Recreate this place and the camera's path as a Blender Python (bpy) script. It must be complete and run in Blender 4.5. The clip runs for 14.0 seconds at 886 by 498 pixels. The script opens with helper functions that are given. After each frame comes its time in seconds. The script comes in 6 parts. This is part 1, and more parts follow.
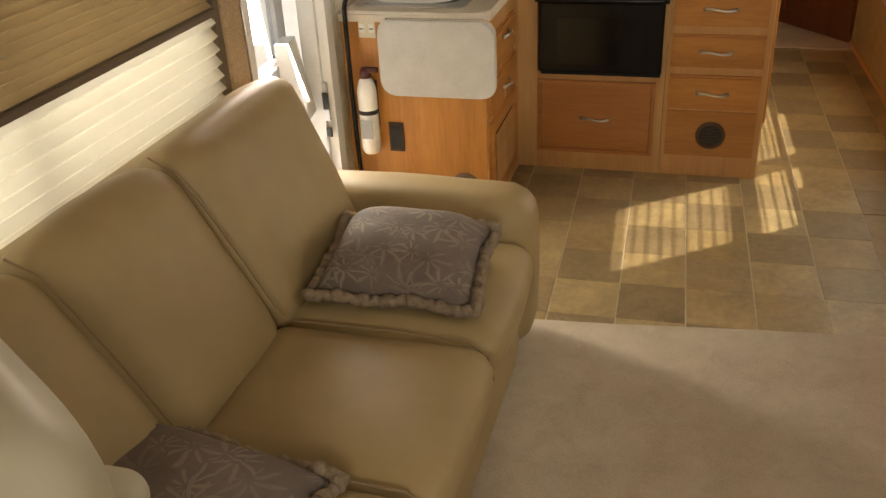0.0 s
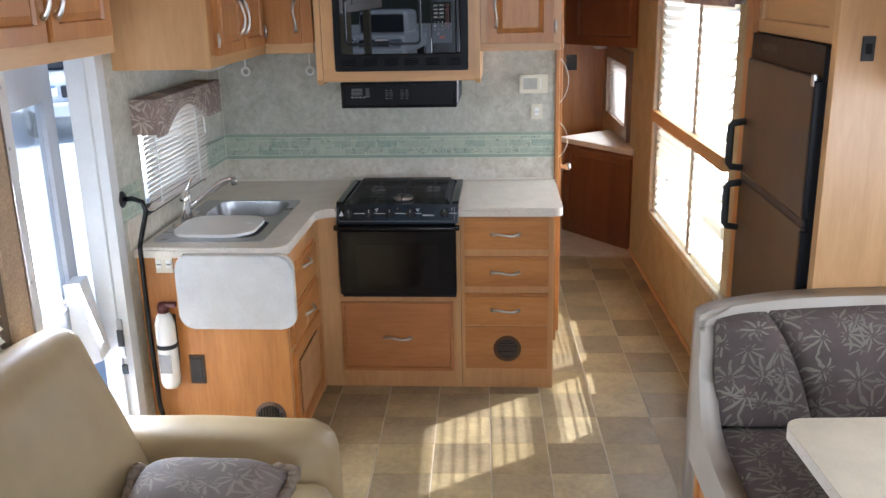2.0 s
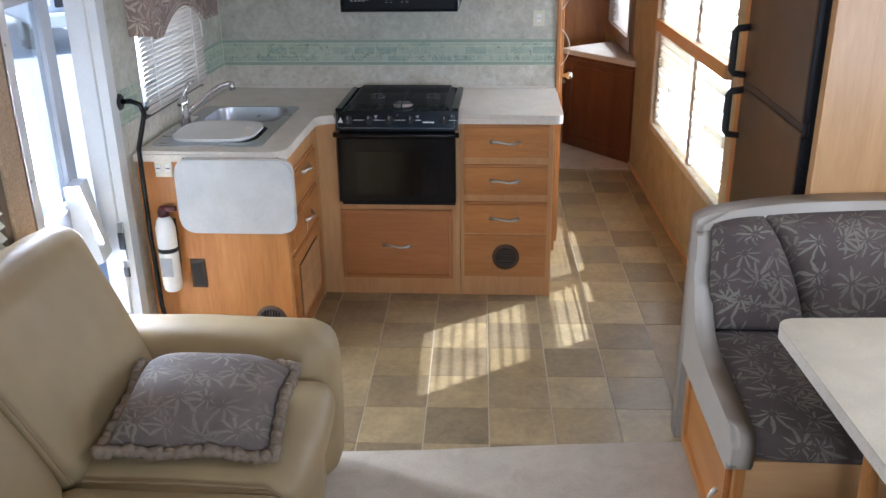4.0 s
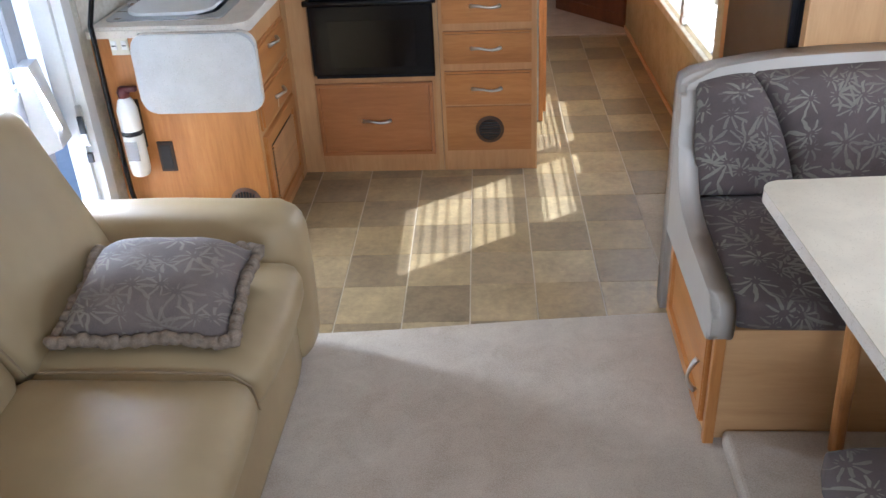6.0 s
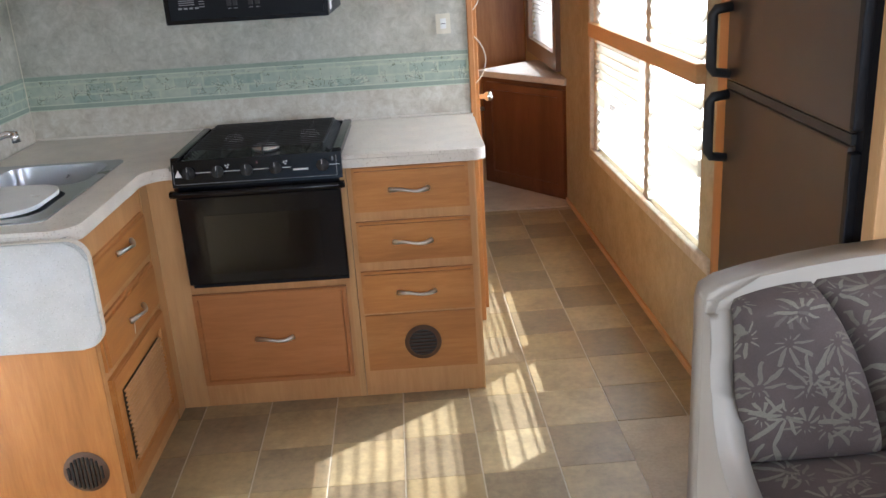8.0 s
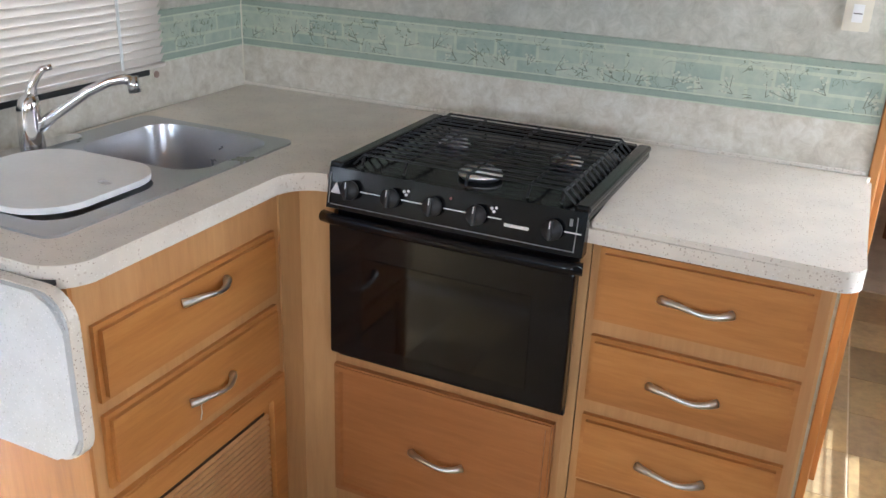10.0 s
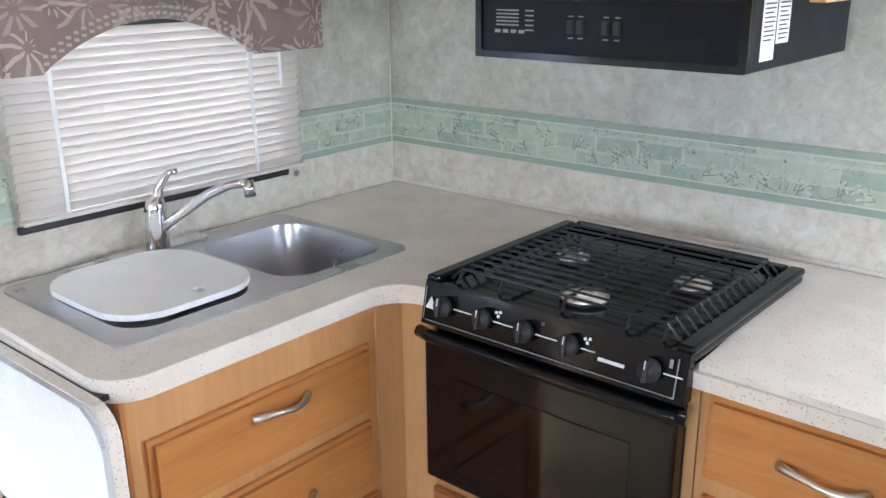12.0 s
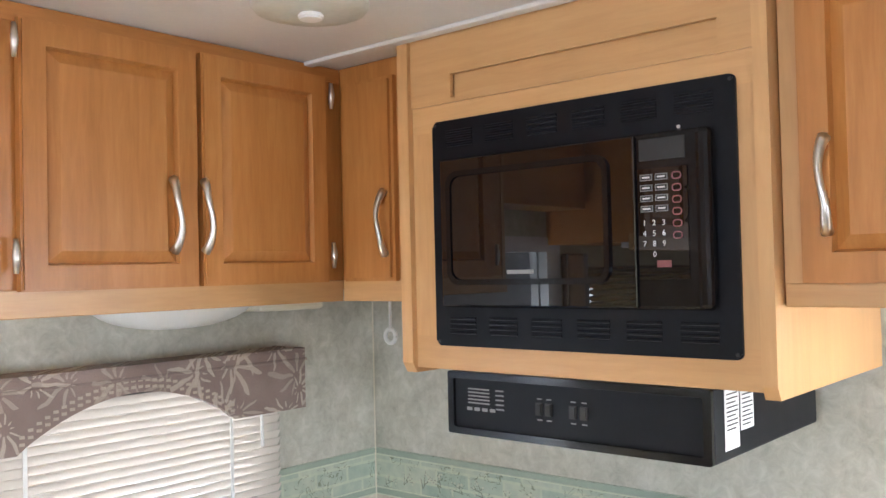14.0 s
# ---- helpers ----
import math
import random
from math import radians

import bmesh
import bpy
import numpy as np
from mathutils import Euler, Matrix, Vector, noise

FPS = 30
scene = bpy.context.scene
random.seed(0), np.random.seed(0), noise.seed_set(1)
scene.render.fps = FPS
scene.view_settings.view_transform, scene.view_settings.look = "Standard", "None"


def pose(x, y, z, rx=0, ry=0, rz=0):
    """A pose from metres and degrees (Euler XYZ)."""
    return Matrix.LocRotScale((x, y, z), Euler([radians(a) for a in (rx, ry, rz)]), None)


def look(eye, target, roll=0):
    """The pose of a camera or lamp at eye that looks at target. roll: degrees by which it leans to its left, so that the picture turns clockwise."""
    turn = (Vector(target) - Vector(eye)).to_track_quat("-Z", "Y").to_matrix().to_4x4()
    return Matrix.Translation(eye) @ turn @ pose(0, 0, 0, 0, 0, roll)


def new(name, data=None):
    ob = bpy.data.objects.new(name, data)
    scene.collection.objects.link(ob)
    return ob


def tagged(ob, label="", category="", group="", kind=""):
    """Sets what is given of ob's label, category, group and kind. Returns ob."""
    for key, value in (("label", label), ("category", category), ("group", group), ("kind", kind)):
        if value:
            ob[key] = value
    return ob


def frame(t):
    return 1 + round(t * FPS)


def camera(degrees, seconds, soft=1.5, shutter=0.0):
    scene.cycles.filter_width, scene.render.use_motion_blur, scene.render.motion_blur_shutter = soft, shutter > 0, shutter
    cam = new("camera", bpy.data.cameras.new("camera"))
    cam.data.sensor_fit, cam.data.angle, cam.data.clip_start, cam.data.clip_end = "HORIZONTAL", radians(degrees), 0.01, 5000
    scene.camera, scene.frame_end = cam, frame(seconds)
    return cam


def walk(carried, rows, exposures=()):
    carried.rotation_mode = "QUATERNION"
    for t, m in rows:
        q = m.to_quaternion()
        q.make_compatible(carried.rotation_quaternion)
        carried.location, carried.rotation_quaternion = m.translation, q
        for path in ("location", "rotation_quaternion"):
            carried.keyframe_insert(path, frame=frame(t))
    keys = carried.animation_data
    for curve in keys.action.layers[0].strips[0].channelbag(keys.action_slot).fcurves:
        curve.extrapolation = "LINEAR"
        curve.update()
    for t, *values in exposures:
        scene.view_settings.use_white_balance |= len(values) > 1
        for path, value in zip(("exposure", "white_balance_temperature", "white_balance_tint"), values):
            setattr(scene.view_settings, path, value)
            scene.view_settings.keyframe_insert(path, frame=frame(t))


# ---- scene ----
cam = camera(53.3, 14.0)
PATH = [
    (0, (0.177, -0.266, 1.733), (-0.33, 1.417, 0.778), -3.1),
    (0.5, (0.233, -0.257, 1.769), (-0.044, 1.502, 0.859), -2.1),
    (1, (0.25, -0.258, 1.788), (0.105, 1.552, 0.95), -1.3),
    (1.5, (0.264, -0.259, 1.818), (0.125, 1.601, 1.095), -1.2),
    (2, (0.273, -0.249, 1.876), (0.134, 1.663, 1.308), -1.2),
    (2.5, (0.277, -0.26, 1.882), (0.139, 1.679, 1.41), -1.0),
    (3, (0.272, -0.254, 1.882), (0.136, 1.678, 1.384), -0.8),
    (3.5, (0.282, -0.265, 1.861), (0.14, 1.633, 1.248), -0.9),
    (4, (0.274, -0.278, 1.828), (0.138, 1.575, 1.088), -0.8),
    (4.2, (0.263, -0.289, 1.82), (0.133, 1.544, 1.03), -0.7),
    (6.3, (0.392, -0.077, 1.729), (0.243, 1.657, 0.744), -3.6),
    (6.5, (0.376, -0.014, 1.72), (0.253, 1.761, 0.807), -3.7),
    (7, (0.332, 0.186, 1.726), (0.321, 2.062, 1.035), -4.1),
    (7.2, (0.315, 0.286, 1.689), (0.349, 2.17, 1.017), -4.0),
    (9.3, (0.454, 1.763, 1.512), (0.17, 3.63, 0.853), 2.4),
    (9.5, (0.459, 1.89, 1.501), (0.016, 3.719, 0.822), 2.7),
    (10, (0.454, 2.148, 1.479), (-0.309, 3.833, 0.718), 2.3),
    (10.5, (0.484, 2.289, 1.479), (-0.496, 3.821, 0.645), 1.0),
    (11, (0.567, 2.391, 1.471), (-0.575, 3.8, 0.628), -0.6),
    (11.5, (0.602, 2.427, 1.475), (-0.596, 3.822, 0.689), -0.7),
    (12, (0.596, 2.44, 1.52), (-0.645, 3.883, 0.905), -0.6),
    (12.5, (0.607, 2.472, 1.581), (-0.688, 3.94, 1.17), -1.0),
    (13, (0.616, 2.475, 1.623), (-0.704, 3.968, 1.458), -1.0),
    (13.5, (0.624, 2.471, 1.653), (-0.702, 3.968, 1.638), -1.1),
    (14, (0.635, 2.494, 1.663), (-0.671, 4.008, 1.71), -1.3),
]
EXPOSURES = [
    (0.0, -0.02, 8200, 10), (0.5, 0.40, 8200, 10), (1.0, 0.50, 6800, 10), (1.5, 0.58, 5600, 10), (2.5, 0.60, 5250, 10), (3.5, 0.52, 5150, 10), (4.2, 0.46, 5100, 10),
    (6.5, 0.68, 5000, 10), (9.5, 0.72, 5500, 10), (10.5, 1.16, 5150, 10), (11.5, 1.30, 5100, 10), (12.5, 1.18, 5330, 10), (13.0, 1.12, 5600, 10), (14.0, 1.30, 5600, 10),
]
walk(cam, [(t, look(eye, target, roll)) for t, eye, target, roll in PATH], EXPOSURES)


# ---- world and sun ----
world = bpy.data.worlds.new("sky")
scene.world = world
world.use_nodes = True
wn = world.node_tree.nodes
sky = wn.new("ShaderNodeTexSky")
sky.sky_type = "NISHITA"
sky.sun_disc = False
SUN_EL, SUN_AZ = radians(47.6), math.atan2(0.806, 0.592)
sky.sun_elevation, sky.sun_rotation = SUN_EL, SUN_AZ
wn["Background"].inputs["Strength"].default_value = 0.15
world.node_tree.links.new(sky.outputs["Color"], wn["Background"].inputs["Color"])
sun = new("sun", bpy.data.lights.new("sun", "SUN"))
sun.data.energy, sun.data.angle, sun.data.color = 5.0, radians(0.55), (1.0, 0.95, 0.86)
SUN_TO = Vector((math.sin(SUN_AZ) * math.cos(SUN_EL), math.cos(SUN_AZ) * math.cos(SUN_EL), math.sin(SUN_EL)))
sun.matrix_world = look(SUN_TO * 20, (0, 0, 0))


def window_light(name, centre, aim, w, h, watts, colour=(1.0, 0.98, 0.95)):
    """Sky light in the opening of a window."""
    ob = new(name, bpy.data.lights.new(name, "AREA"))
    ob.data.shape, ob.data.size, ob.data.size_y, ob.data.energy, ob.data.color = "RECTANGLE", w, h, watts, colour
    ob.matrix_world = look(centre, aim)
    return ob


window_light("windshield_light", (0.55, -2.12, 1.58), (0.2, 0, 1.55), 1.1, 0.75, 28)
window_light("passage_window_light", (1.37, 4.4, 1.15), (0, 4.2, 0.9), 1.4, 1.2, 30)
window_light("kitchen_window_light", (-1.45, 3.56, 1.21), (0, 3.56, 1.21), 0.66, 0.40, 3.0)
window_light("door_light", (-1.30, 2.74, 0.70), (-0.62, 1.10, 0.40), 0.12, 1.2, 36)
window_light("sofa_window_light", (-1.40, 1.30, 1.20), (0, 1.30, 1.0), 1.4, 0.75, 13)
window_light("dinette_window_light", (1.88, 1.3, 1.35), (0.2, 3.4, 1.5), 1.0, 0.6, 12)
window_light("rear_window_light", (1.30, 6.72, 1.10), (0.5, 6.72, 1.0), 0.9, 0.44, 5)


# ---- materials ----
def nodes_of(name):
    m = bpy.data.materials.new(name)
    m.use_nodes = True
    nt = m.node_tree
    return m, nt.nodes, nt.links, nt.nodes["Principled BSDF"]


def coords(n, l, scale=(1, 1, 1), rot=(0, 0, 0)):
    tc = n.new("ShaderNodeTexCoord")
    mp = n.new("ShaderNodeMapping")
    mp.inputs["Scale"].default_value = scale
    mp.inputs["Rotation"].default_value = rot
    l.new(tc.outputs["Object"], mp.inputs["Vector"])
    return mp.outputs["Vector"]


def noise_tex(n, l, vec, scale, detail=4, rough=0.6, dist=0.0):
    t = n.new("ShaderNodeTexNoise")
    t.inputs["Scale"].default_value, t.inputs["Detail"].default_value = scale, detail
    t.inputs["Roughness"].default_value, t.inputs["Distortion"].default_value = rough, dist
    l.new(vec, t.inputs["Vector"])
    return t.outputs["Fac"]


def ramp(n, l, fac, stops):
    r = n.new("ShaderNodeValToRGB")
    e = r.color_ramp.elements
    while len(e) < len(stops):
        e.new(0.5)
    for k, (p, c) in enumerate(stops):
        e[k].position, e[k].color = p, (*c, 1)
    l.new(fac, r.inputs["Fac"])
    return r.outputs["Color"]


def mix(n, l, fac, a, b, kind="MIX"):
    m = n.new("ShaderNodeMix")
    m.data_type, m.blend_type = "RGBA", kind
    for key, v in ((0, fac), (6, a), (7, b)):
        if isinstance(v, (int, float)):
            m.inputs[key].default_value = v
        elif isinstance(v, tuple):
            m.inputs[key].default_value = (*v, 1)
        else:
            l.new(v, m.inputs[key])
    return m.outputs[2]


def calc(n, l, op, a, b=None, c=None):
    m = n.new("ShaderNodeMath")
    m.operation = op
    for k, v in enumerate((a, b, c)):
        if v is None:
            continue
        if isinstance(v, (int, float)):
            m.inputs[k].default_value = v
        else:
            l.new(v, m.inputs[k])
    return m.outputs[0]


def bump(n, l, bsdf, height, strength, dist=0.002):
    b = n.new("ShaderNodeBump")
    b.inputs["Strength"].default_value, b.inputs["Distance"].default_value = strength, dist
    l.new(height, b.inputs["Height"])
    l.new(b.outputs["Normal"], bsdf.inputs["Normal"])


def plain(name, colour, rough=0.5, metal=0.0, var=0.12, scale=6.0, fine=90.0, relief=0.1, spec=0.5):
    """Paint, plastic or metal with cloudy variation and fine grain."""
    m, n, l, p = nodes_of(name)
    v = coords(n, l)
    big, small = noise_tex(n, l, v, scale), noise_tex(n, l, v, fine, 3)
    both = calc(n, l, "MULTIPLY_ADD", small, 0.4, calc(n, l, "MULTIPLY", big, 0.6))
    dark = tuple(c * (1 - var) for c in colour)
    light = tuple(min(1, c * (1 + var)) for c in colour)
    l.new(ramp(n, l, both, [(0.3, dark), (0.7, light)]), p.inputs["Base Color"])
    p.inputs["Metallic"].default_value = metal
    p.inputs["Specular IOR Level"].default_value = spec
    l.new(calc(n, l, "MULTIPLY_ADD", big, 0.15, rough - 0.07), p.inputs["Roughness"])
    if relief:
        bump(n, l, p, small, relief)
    return m


def wood(name, dark, mid, light, axis, rough=0.36):
    """Veneer or board with its grain along one axis."""
    m, n, l, p = nodes_of(name)
    s = [9.0, 9.0, 9.0]
    s[axis] = 0.9
    v = coords(n, l, tuple(s))
    fine = noise_tex(n, l, v, 9.0, 6, 0.65, 0.4)
    broad = noise_tex(n, l, v, 0.9, 3, 0.5, 0.8)
    cloud = noise_tex(n, l, coords(n, l), 3.0, 2)
    g = calc(n, l, "MULTIPLY_ADD", broad, 0.55, calc(n, l, "MULTIPLY", fine, 0.45))
    base = ramp(n, l, g, [(0.32, dark), (0.5, mid), (0.68, light)])
    info = n.new("ShaderNodeObjectInfo")
    tone = calc(n, l, "MULTIPLY_ADD", info.outputs["Random"], 0.16, 0.86)
    tone = calc(n, l, "MULTIPLY_ADD", cloud, 0.16, tone)
    comb = n.new("ShaderNodeCombineColor")
    for k in range(3):
        l.new(tone, comb.inputs[k])
    l.new(mix(n, l, 1.0, base, comb.outputs[0], "MULTIPLY"), p.inputs["Base Color"])
    l.new(calc(n, l, "MULTIPLY_ADD", fine, 0.18, rough - 0.08), p.inputs["Roughness"])
    bump(n, l, p, fine, 0.12, 0.0012)
    return m


MAPLE = ((0.345, 0.138, 0.031), (0.445, 0.188, 0.045), (0.53, 0.245, 0.068))
AMBER = ((0.315, 0.122, 0.036), (0.385, 0.158, 0.048), (0.45, 0.20, 0.068))
HONEY = ((0.43, 0.215, 0.078), (0.51, 0.272, 0.104), (0.58, 0.325, 0.135))
PALE = ((0.47, 0.265, 0.105), (0.55, 0.323, 0.136), (0.61, 0.372, 0.168))
RED = ((0.15, 0.050, 0.019), (0.195, 0.070, 0.026), (0.24, 0.092, 0.036))
wood_up = wood("maple_upright", *MAPLE, 2)
wood_x = wood("maple_along_x", *MAPLE, 0)
wood_y = wood("maple_along_y", *MAPLE, 1)
pale_up = wood("pale_maple_panel", *PALE, 2)
pale_x = wood("pale_maple_rail", *PALE, 0)
pale_y = wood("pale_maple_rail_y", *PALE, 1)
honey_up = wood("honey_face_frame", *HONEY, 2)
amber_x = wood("amber_drawer_veneer", *AMBER, 0)
red_up = wood("red_cherry_upright", *RED, 2)
red_x = wood("red_cherry_along_x", *RED, 0)


def mottled(name, stops, scale, rough=0.75, vein=0.0):
    m, n, l, p = nodes_of(name)
    v = coords(n, l)
    a, b = noise_tex(n, l, v, scale, 8, 0.75, 0.6), noise_tex(n, l, v, scale * 0.22, 3)
    f = calc(n, l, "MULTIPLY_ADD", b, 0.4, calc(n, l, "MULTIPLY", a, 0.6))
    l.new(ramp(n, l, f, stops), p.inputs["Base Color"])
    p.inputs["Roughness"].default_value = rough
    bump(n, l, p, a, 0.08, 0.001)
    return m


wall_green = mottled("green_grey_mottled_wallpaper", [(0.36, (0.395, 0.385, 0.315)), (0.5, (0.52, 0.512, 0.435)), (0.64, (0.66, 0.645, 0.57))], 30)
wall_cream = mottled("cream_mottled_wallpaper", [(0.37, (0.49, 0.44, 0.35)), (0.5, (0.62, 0.575, 0.48)), (0.63, (0.74, 0.71, 0.63))], 34)
wall_tan = mottled("tan_mottled_wallpaper", [(0.34, (0.37, 0.30, 0.175)), (0.5, (0.46, 0.385, 0.235)), (0.66, (0.54, 0.46, 0.30))], 26)


def border_material():
    """Printed border: pale and dark green oblongs with twig lines over them."""
    m, n, l, p = nodes_of("green_printed_border")
    tc = n.new("ShaderNodeTexCoord")
    sep = n.new("ShaderNodeSeparateXYZ")
    l.new(tc.outputs["Object"], sep.inputs[0])
    u = calc(n, l, "ADD", sep.outputs[0], sep.outputs[1])
    com = n.new("ShaderNodeCombineXYZ")
    l.new(u, com.inputs[0])
    l.new(sep.outputs[2], com.inputs[1])
    br = n.new("ShaderNodeTexBrick")
    br.inputs["Scale"].default_value = 1.0
    br.inputs["Brick Width"].default_value, br.inputs["Row Height"].default_value = 0.115, 0.043
    br.inputs["Mortar Size"].default_value = 0.004
    br.inputs["Color1"].default_value, br.inputs["Color2"].default_value = (0.30, 0.385, 0.325, 1), (0.50, 0.55, 0.435, 1)
    br.inputs["Mortar"].default_value = (0.55, 0.60, 0.45, 1)
    l.new(com.outputs[0], br.inputs["Vector"])
    cloud = noise_tex(n, l, com.outputs[0], 30, 5)
    base = mix(n, l, 0.35, br.outputs["Color"], ramp(n, l, cloud, [(0.35, (0.29, 0.36, 0.30)), (0.65, (0.54, 0.585, 0.46))]))
    tw = n.new("ShaderNodeTexNoise")
    tw.inputs["Scale"].default_value, tw.inputs["Detail"].default_value, tw.inputs["Distortion"].default_value = 22, 2, 1.4
    l.new(com.outputs[0], tw.inputs["Vector"])
    line = calc(n, l, "LESS_THAN", calc(n, l, "ABSOLUTE", calc(n, l, "SUBTRACT", tw.outputs["Fac"], 0.5)), 0.012)
    gate = calc(n, l, "GREATER_THAN", noise_tex(n, l, com.outputs[0], 9, 1), 0.5)
    l.new(mix(n, l, calc(n, l, "MULTIPLY", calc(n, l, "MULTIPLY", line, gate), 0.7), base, (0.13, 0.15, 0.09)), p.inputs["Base Color"])
    p.inputs["Roughness"].default_value = 0.6
    return m


border_mat = border_material()


def speckled(name, base, specks, rough=0.4):
    m, n, l, p = nodes_of(name)
    v = coords(n, l)
    col = ramp(n, l, noise_tex(n, l, v, 9, 4), [(0.35, tuple(c * 0.93 for c in base)), (0.65, tuple(min(1, c * 1.05) for c in base))])
    for k, (c, size, cut) in enumerate(specks):
        vo = n.new("ShaderNodeTexVoronoi")
        vo.inputs["Scale"].default_value = size
        l.new(v, vo.inputs["Vector"])
        near = calc(n, l, "LESS_THAN", vo.outputs["Distance"], 0.30)
        pick = n.new("ShaderNodeSeparateColor")
        l.new(vo.outputs["Color"], pick.inputs[0])
        col = mix(n, l, calc(n, l, "MULTIPLY", near, calc(n, l, "LESS_THAN", pick.outputs[k % 3], cut)), col, c)
    l.new(col, p.inputs["Base Color"])
    l.new(calc(n, l, "MULTIPLY_ADD", noise_tex(n, l, v, 14, 3), 0.2, rough - 0.1), p.inputs["Roughness"])
    return m


counter_mat = speckled("beige_speckled_laminate", (0.75, 0.688, 0.595), [((0.40, 0.31, 0.23), 240, 0.16), ((0.80, 0.75, 0.67), 200, 0.3), ((0.60, 0.52, 0.43), 130, 0.2)], 0.38)
flap_mat = speckled("white_speckled_laminate", (0.55, 0.56, 0.56), [((0.40, 0.40, 0.39), 240, 0.2), ((0.63, 0.63, 0.63), 200, 0.3)], 0.42)


def carpet_material():
    """Cut pile: tufts, tracks and faint stains."""
    m, n, l, p = nodes_of("beige_pile_carpet")
    v = coords(n, l)
    tuft, track, stain = noise_tex(n, l, v, 240, 4, 0.7), noise_tex(n, l, v, 9, 5, 0.6, 0.8), noise_tex(n, l, v, 2.2, 4)
    f = calc(n, l, "MULTIPLY_ADD", tuft, 0.5, calc(n, l, "MULTIPLY_ADD", track, 0.3, calc(n, l, "MULTIPLY", stain, 0.2)))
    l.new(ramp(n, l, f, [(0.36, (0.40, 0.33, 0.245)), (0.5, (0.53, 0.455, 0.355)), (0.64, (0.64, 0.57, 0.46))]), p.inputs["Base Color"])
    p.inputs["Roughness"].default_value = 0.95
    p.inputs["Sheen Weight"].default_value = 0.15
    bump(n, l, p, tuft, 0.7, 0.004)
    return m


carpet_mat = carpet_material()


def leather(name, a, b):
    m, n, l, p = nodes_of(name)
    v = coords(n, l)
    big = noise_tex(n, l, v, 3.5, 3)
    vo = n.new("ShaderNodeTexVoronoi")
    vo.inputs["Scale"].default_value = 420
    l.new(v, vo.inputs["Vector"])
    l.new(ramp(n, l, big, [(0.35, a), (0.65, b)]), p.inputs["Base Color"])
    l.new(calc(n, l, "MULTIPLY_ADD", big, 0.2, 0.42), p.inputs["Roughness"])
    bump(n, l, p, vo.outputs["Distance"], 0.12, 0.0006)
    return m


sofa_mat = leather("tan_vinyl_leather", (0.325, 0.240, 0.120), (0.385, 0.292, 0.150))
seat_mat = leather("grey_beige_vinyl", (0.45, 0.42, 0.31), (0.52, 0.49, 0.38))
surround_mat = leather("grey_beige_moulded_vinyl", (0.40, 0.36, 0.30), (0.46, 0.42, 0.355))


